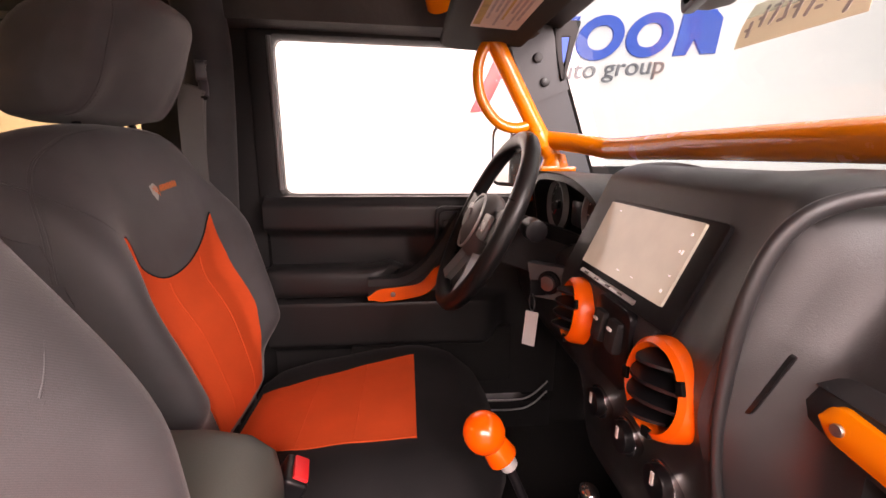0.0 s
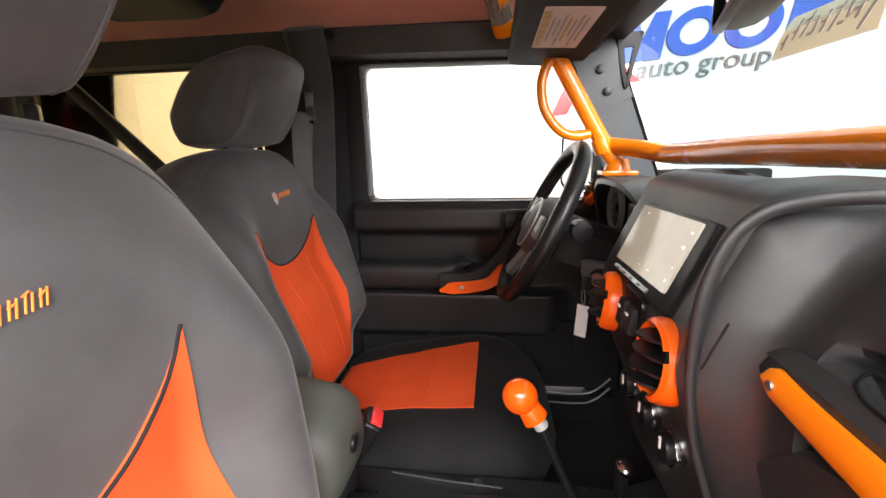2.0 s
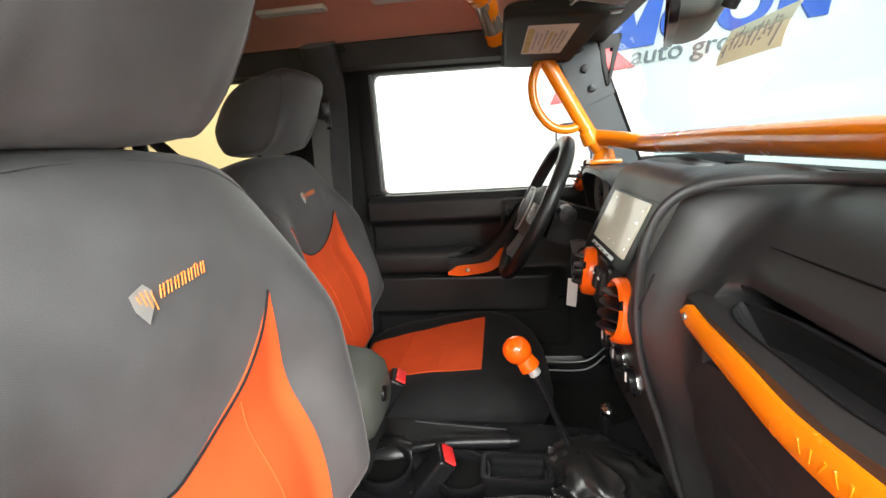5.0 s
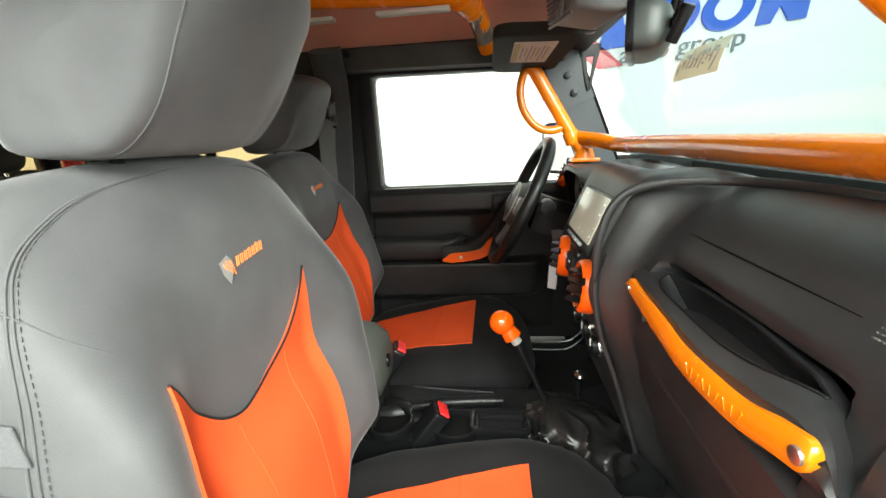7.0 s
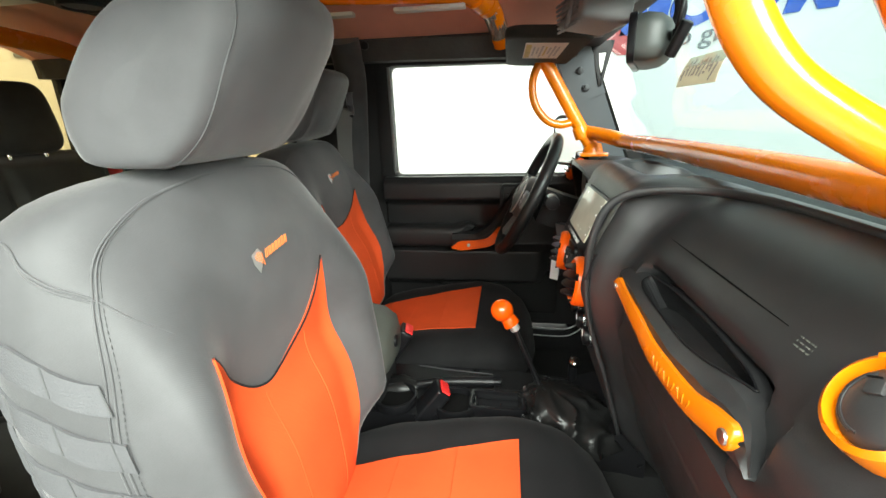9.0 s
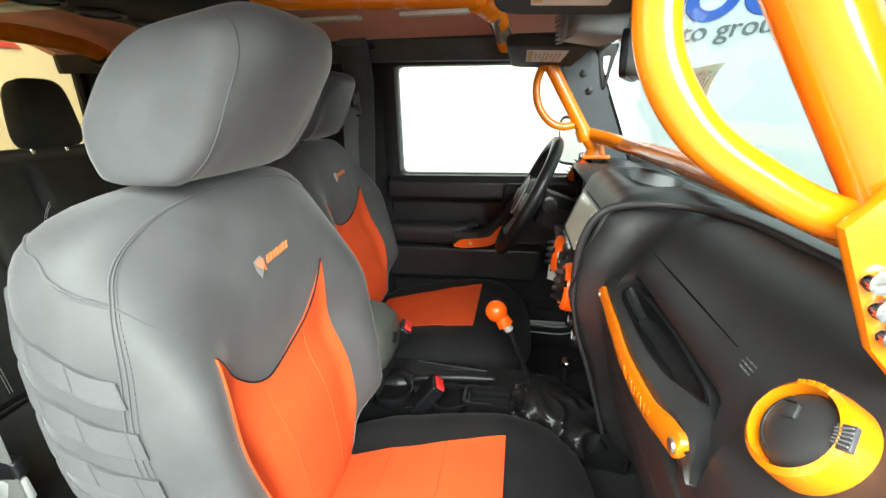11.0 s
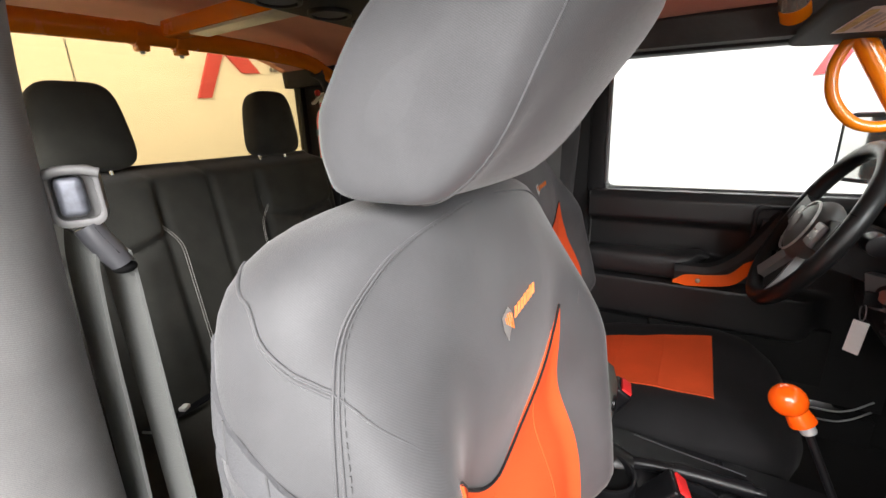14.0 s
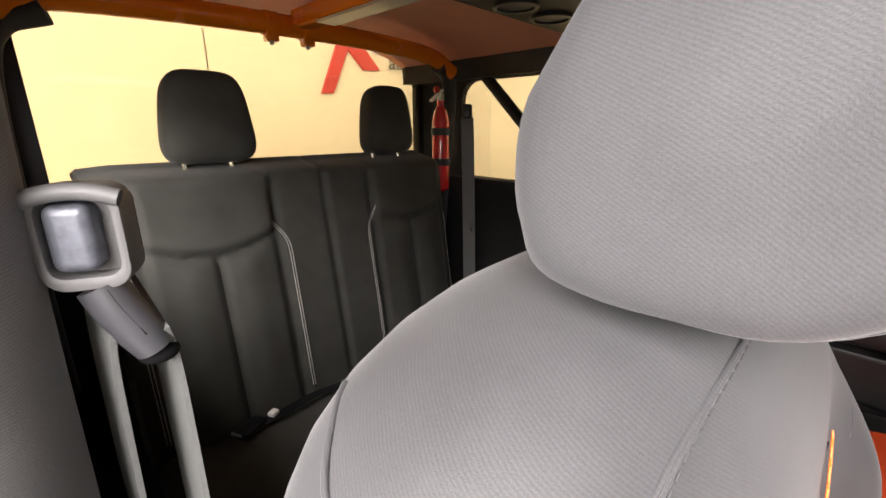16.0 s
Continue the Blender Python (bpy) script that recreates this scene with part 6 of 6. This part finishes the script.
# loose belt ends lying on the bench
for x, y, t in ((-0.84, -0.30, 25), (-0.80, -0.02, -30)):
    k = root("rear_belt_buckle", (x, y, 0.832 + 0.1 * (x + 0.84)), "black rear belt buckle lying on the bench", "belt buckle", "rear belt buckles")
    part("housing", box((0.035, 0.065, 0.020), (0, 0, 0), (0, 0, t), 0.005), M_SMOOTH, k)
    part("slot", box((0.028, 0.004, 0.006), (0.005, -0.034, 0.004), (0, 0, t), 0.001), M_STEEL, k, "bright slot plate")
    part("strap", strap([(0.0, 0.03, 0.0), (0.005, 0.09, 0.006), (-0.005, 0.17, 0.004), (0.01, 0.25, 0.004)], 0.022, 0.003, up=(0, 0, 1)), M_SMOOTH, k)
    part("tip", box((0.018, 0.022, 0.010), (-0.004, 0.055, 0.009), (0, 0, t), 0.003), M_WHITEPL, k, "white label tip")
rbelt = root("rear_seat_belt", (-1.0, 0.62, 1.50), "grey rear seat belt on the rear roll bar leg", "seat belt")
part("webbing", strap([(0, 0, 0.03), (0.03, -0.02, -0.25), (0.05, -0.03, -0.60)], 0.046, 0.002, up=(1, -0.8, 0)), M_BELT, rbelt)
part("guide", box((0.035, 0.055, 0.05), (0, 0, 0.05), (0, 0, 40), 0.01, 3), M_SMOOTH, rbelt, "black belt guide")
part("tongue", box((0.008, 0.045, 0.03), (0.045, -0.02, -0.36), (0, 0, 40), 0.003), M_CHROME, rbelt, "bright tongue")

# fire extinguisher strapped to the left rear leg
fe = root("fire_extinguisher", (-1.10, 0.585, 1.32), "red fire extinguisher strapped to the rear roll bar leg", "fire extinguisher")
part("bottle", loft([[Vector((r_ * math.cos(2 * math.pi * k / 24), r_ * math.sin(2 * math.pi * k / 24), z)) for k in range(24)] for z, r_ in ((-0.06, 0.02), (-0.05, 0.032), (0.20, 0.032), (0.235, 0.024), (0.25, 0.012), (0.27, 0.012))]), M_REDGLOSS, fe)
part("valve", box((0.02, 0.02, 0.03), (0, 0, 0.28), bev=0.004), M_WHITEPL, fe, "white valve head")
part("lever", box((0.016, 0.07, 0.008), (0.01, -0.03, 0.285), (35, 0, 0), 0.002), M_WHITEPL, fe, "white lever")
part("dial", cyl(0.012, 0.01, (0.01, -0.03, 0.305), (0, 90, 0), 16), M_REDGLOSS, fe, "red gauge")
for z in (0.05, 0.16):
    part("strap", frame_ring([(0.036 * math.cos(2 * math.pi * k / 24), 0.036 * math.sin(2 * math.pi * k / 24)) for k in range(24)], [(0.0325 * math.cos(2 * math.pi * k / 24), 0.0325 * math.sin(2 * math.pi * k / 24)) for k in range(24)], Matrix.Translation((0, 0, z)), 0.026), M_PAD, fe, "black strap")

# ---- overhead: visors, mirror, dome pod, papers ----
for s, cy in ((1, 0.43), (-1, -0.35)):
    v = root("sun_visor", (0.422, cy, 1.648), "dark grey sun visor with a pale printed label", "sun visor", "sun visors")
    TV = pose(0, 0, 0, 0, 3, 0)
    part("board", prism(round_rect(0.190, 0.53, 0.040, 6, 0.012, s * 0.035), TV, 0.026, 0.010, 3), M_VISOR, v)
    part("label", prism(round_rect(0.095, 0.262, 0.004, 2, 0.012, -s * 0.032), TV @ Matrix.Translation((0, 0, -0.0125)), 0.002, 0), M_PAPER, v, "pale printed label")
    for k in range(8):
        part("print", prism(round_rect(0.0045, 0.20 - 0.05 * (k % 3), 0.001, 2, -0.022 + 0.0095 * k, -s * (0.024 + 0.012 * (k % 3))), TV @ Matrix.Translation((0, 0, -0.0142)), 0.0008, 0), M_PRINT2 if k % 4 else M_PRINT, v, "printed text line")
    part("print_head", prism(round_rect(0.012, 0.22, 0.001, 2, -0.027, -s * 0.032), TV @ Matrix.Translation((0, 0, -0.0142)), 0.0008, 0), M_PRINT, v, "ochre printed band")
    part("clip", box((0.05, 0.03, 0.018), (0.10, -s * 0.20, -0.004), bev=0.005), M_SMOOTH, v, "black visor clip")
    part("pivot", cyl(0.010, 0.36, (0.088, 0, 0.004), (90, 0, 0), 14), M_SMOOTH, v)
mr = root("rear_view_mirror", (0.588, 0.068, 1.594), "grey rear view mirror with a black bezel under the header", "mirror", turn=-18)
part("shell", loft([[Vector((x, y, z)) for y, z in round_rect(w, h, r_, 5)] for x, w, h, r_ in ((-0.016, 0.236, 0.080, 0.024), (0.004, 0.240, 0.084, 0.026), (0.026, 0.226, 0.078, 0.026), (0.042, 0.190, 0.060, 0.024), (0.050, 0.130, 0.038, 0.017))]), M_MIRSHELL, mr, "grey green shell", 50)
part("bezel", frame_ring(round_rect(0.246, 0.088, 0.026, 5), round_rect(0.222, 0.066, 0.020, 5), at_x(-0.021), 0.014, bev=0.003), M_SMOOTH, mr, "black bezel")
part("mirror_glass", prism(round_rect(0.224, 0.068, 0.020, 5), at_x(-0.0185), 0.003, 0), M_MIRROR, mr)
part("stalk", tube([(0.035, -0.02, 0.01), (0.055, -0.03, 0.045), (0.045, -0.035, 0.10)], 0.011, 14), M_SMOOTH, mr)
part("cable", tube([(0.05, -0.09, 0.10), (0.058, -0.112, 0.075), (0.056, -0.122, 0.035), (0.052, -0.108, 0.005), (0.050, -0.09, -0.006)], 0.0048, 12), M_SMOOTH, mr, "black cable loop")
part("sensor", cyl(0.0105, 0.060, (0.056, -0.118, -0.012), (18, 24, 0), 20, 0.003), M_SMOOTH, mr, "black sensor tube")
part("sensor_arm", box((0.012, 0.05, 0.018), (0.05, -0.088, -0.002), bev=0.004), M_SMOOTH, mr)
# the mirror is a small one
for q in mr.children:
    q.data.transform(Matrix.Scale(0.86, 4))
pp = root("windshield_note", (0.697, 0.108, 1.5535), "handwritten beige paper stuck inside the windshield", "paper note")
TP = pose(0, 0, 0, 1.5, 21.4 - 90, 0)
part("sheet", sheet(lambda a, c: (TP @ Vector((a, c, -0.004 * (a / 0.029) ** 2 * (1 - c))), TP.to_3x3() @ Vector((0, 0, 1))), lin(-0.029, 0.029, 5), lin(-0.081, 0.081, 9), 0.0006), M_NOTE, pp)
for k in range(9):
    part("mark", prism(round_rect(0.034 - 0.006 * (k % 3), 0.005, 0.002, 2, 0.003 * (k % 2), -0.064 + 0.016 * k), TP @ pose(0, 0, 0.0012, 0, 0, 9 * (k % 3) - 9), 0.0006, 0), M_INK, pp, "ink stroke")
    part("mark", prism(round_rect(0.004, 0.009, 0.0015, 2, 0.012 - 0.011 * (k % 3), -0.058 + 0.0155 * k), TP @ pose(0, 0, 0.0012, 0, 0, 0), 0.0006, 0), M_INK, pp, "ink stroke")

# ribbed grey unit under the header
ru = root("header_speaker", (0.50, 0.085, 1.655), "grey ribbed unit under the windshield header", "speaker")
part("body", box((0.09, 0.12, 0.055), (0, 0, 0), (0, 8, 12), 0.01, 3), M_GREYPL, ru)
for k in range(7):
    part("rib", box((0.005, 0.108, 0.0045), (-0.046 - 0.0008 * k, 0.004, -0.024 + 0.0075 * k), (0, 8, 12), 0.002), M_GREYPL, ru, "grey rib")
for y in (-0.035, 0.0, 0.035):
    part("cross_rib", box((0.006, 0.004, 0.052), (-0.0475, y, -0.001), (0, 8, 12), 0.0015), M_GREYPL, ru, "grey rib")
part("arm", box((0.05, 0.40, 0.03), (0.05, -0.12, 0.02), (0, 0, 4), 0.008), M_SMOOTH, ru, "black header cover")
pod = root("dome_pod", (-0.41, 0.02, 1.712), "black overhead speaker pod with round lamps", "overhead pod")
part("housing", loft([[Vector((x, y, z)) for y, z in round_rect(0.84, h, 0.02, 5, 0, zc)] for x, h, zc in ((-0.145, 0.030, 0.036), (-0.135, 0.048, 0.030), (-0.10, 0.062, 0.025), (0.09, 0.066, 0.023), (0.13, 0.054, 0.028), (0.145, 0.036, 0.036))]), M_MATTE, pod)
for y in (-0.27, -0.15, -0.03, 0.09, 0.21):
    part("lamp_rim", frame_ring([(0.041 * math.cos(2 * math.pi * k / 32) - 0.035, 0.041 * math.sin(2 * math.pi * k / 32) + y) for k in range(32)], [(0.033 * math.cos(2 * math.pi * k / 32) - 0.035, 0.033 * math.sin(2 * math.pi * k / 32) + y) for k in range(32)], Matrix.Translation((0, 0, -0.009)), 0.012, bev=0.002), M_SMOOTH, pod, "black lamp rim")
    part("lamp", cyl(0.034, 0.008, (-0.035, y, -0.007), seg=28, bev=0.002), M_GREYPL, pod, "round grey lamp lens")



# ---- small things ----
# screen icons: plain pale marks on the display's edge, and a lit strip below
for k, (y, z, w, h) in enumerate(((-0.080, 0.036, 0.007, 0.007), (-0.080, 0.018, 0.004, 0.010), (-0.076, 0.018, 0.003, 0.006), (-0.080, -0.006, 0.008, 0.003), (-0.080, -0.022, 0.007, 0.007), (0.055, 0.040, 0.012, 0.003), (0.0, -0.024, 0.016, 0.002), (-0.03, -0.024, 0.012, 0.002))):
    spart("icon", box((0.0008, 0.32 * w, 0.4 * h), (-0.0184, y + 0.010, z), bev=0), M_ICON, "small white screen icon")
spart("edge_strip", box((0.003, 0.130, 0.006), (-0.0158, 0.024, -0.0455), (0, 20, 0), bev=0.0012), M_STEEL, "bright lower edge strip")
for k in range(4):
    spart("button", box((0.001, 0.010, 0.0022), (-0.0178, 0.070 - 0.028 * k, -0.0455), (0, 20, 0), bev=0.0004), M_CLIP, "small dark button")

# wheel emblem and switch marks
wpart("emblem", cyl(0.020, 0.006, (-0.031, 0, -0.006), (0, -90, 0), 24, 0.002), M_GREYPL, "plain grey round emblem")
for s in (1, -1):
    for k in range(4):
        wpart("switch_mark", box((0.002, 0.006, 0.003), (-0.0175, s * (0.080 + 0.020 * (k % 2)), -0.010 + 0.016 * (k // 2)), bev=0), M_WHITEPL, "white printed mark")
    wpart("grip_seam", sweep([Vector((-0.0165 * math.cos(a), s * (R + 0.0165 * math.sin(a)) * 0.94, 0.06)) for a in lin(-1.4, 1.4, 10)], circle(0.0008, 5), up=(0, 0, 1)), M_DARK, "stitched grip seam")

# gauge ticks on the dials
for y in (-0.098, 0.098):
    for k in range(9):
        a = radians(-30 + 30 * k)
        part("tick", box((0.001, 0.0016, 0.007), (0.0668, y + 0.041 * math.cos(a), -0.002 + 0.041 * math.sin(a)), (90 - math.degrees(a), 0, 0), 0), M_WHITEPL, cl, "white gauge tick")
    part("needle", box((0.0015, 0.0022, 0.036), (0.0662, y + 0.010, -0.012), (45, 0, 0), 0), M_RED, cl, "red gauge needle")

# brake and clutch pedals in the driver footwell
for y in (0.36, 0.47):
    p = root("pedal", (0.74, y, 0.79), "black rubber foot pedal on a steel arm", "pedal", "foot pedals")
    part("pad", box((0.015, 0.06, 0.05), (0, 0, 0), (0, 25, 0), 0.004), M_MATTE, p, "ribbed rubber pad")
    part("arm", box((0.012, 0.012, 0.22), (0.03, 0, 0.11), (0, 12, 0), 0.003), M_SMOOTH, p)

# thin chain hanging behind the rear cross tube
ch = root("pull_chain", (-1.10, -0.195, 1.70), "thin dark chain hanging behind the rear headrest", "chain")
for k in range(22):
    z = 0.01 - 0.008 * k
    o = [Vector((0.002 * math.cos(2 * math.pi * j / 10) * (k % 2), 0.002 * math.cos(2 * math.pi * j / 10) * (1 - k % 2), z + 0.0052 * math.sin(2 * math.pi * j / 10))) for j in range(10)]
    part("link", sweep(o, circle(0.0007, 5), closed=True, up=(1, 0.5, 0)), M_CLIP, ch)

# clamp tabs under the rear cross tube
for y in (-0.052, 0.046):
    t_ = root("cage_clamp", (-1.06, y, 1.719), "orange painted clamp tab under the rear cross tube", "clamp", "cage clamps")
    part("strap", cyl(0.0295, 0.034, (0, 0, 0.02), (90, 0, 0), 22, 0.003), M_ORANGE, t_)
    part("lug", box((0.03, 0.030, 0.016), (0.0, 0.0, -0.012), bev=0.005), M_ORANGE, t_)
    part("bolt", cyl(0.006, 0.008, (0, 0, -0.022), (0, 0, 0), 6, 0.001), M_STEEL, t_, "steel bolt")

# small door hardware on the driver door
for x, z in ((0.05, 1.235), (0.56, 1.235)):
    dpart("screw_cap", cyl(0.008, 0.005, (x, 0.664, z), (90, 0, 0), 16, 0.001), M_SMOOTH, "black screw cap")
dpart("belt_line", tube([(-0.08, 0.672, 1.262), (0.25, 0.672, 1.262), (0.62, 0.672, 1.262)], 0.003, 8), M_SMOOTH, "moulded belt line")

# passenger seat hardware: recline lever and side handle
lv = root("seat_recline_lever", (0.10, -0.60, 0.86), "black recline lever on the side of the passenger seat", "lever")
part("lever", box((0.16, 0.016, 0.03), (0.06, 0.0, 0.01), (0, -8, 0), 0.007, 3), M_SMOOTH, lv)
part("boss", cyl(0.028, 0.03, (0, 0.015, 0), (90, 0, 0), 24, 0.004), M_SMOOTH, lv)

# parking brake lever lying along the console
pb = root("parking_brake_lever", (0.12, 0.028, 0.885), "black parking brake lever lying along the console", "lever")
part("arm", tube([(0.0, 0.0, 0.0), (0.06, 0.004, 0.010), (0.13, 0.010, 0.014)], 0.010, 14), M_SMOOTH, pb)
part("grip", tube([(0.09, 0.007, 0.013), (0.15, 0.011, 0.015), (0.205, 0.015, 0.015)], 0.0125, 16), M_SMOOTH, pb, "black moulded grip")
part("button", cyl(0.008, 0.02, (0.213, 0.0155, 0.015), (0, 90, 4), 16, 0.002), M_SMOOTH, pb, "black release button")
part("boot", loft([[Vector((x, w * math.cos(t), h * max(-0.4, math.sin(t)))) for t in [2 * math.pi * k / 20 for k in range(20)]] for x, w, h in ((-0.06, 0.03, 0.008), (-0.045, 0.034, 0.022), (-0.025, 0.030, 0.018), (-0.01, 0.032, 0.024), (0.01, 0.026, 0.018), (0.03, 0.016, 0.014))]), M_LEATHER, pb, "creased black boot")
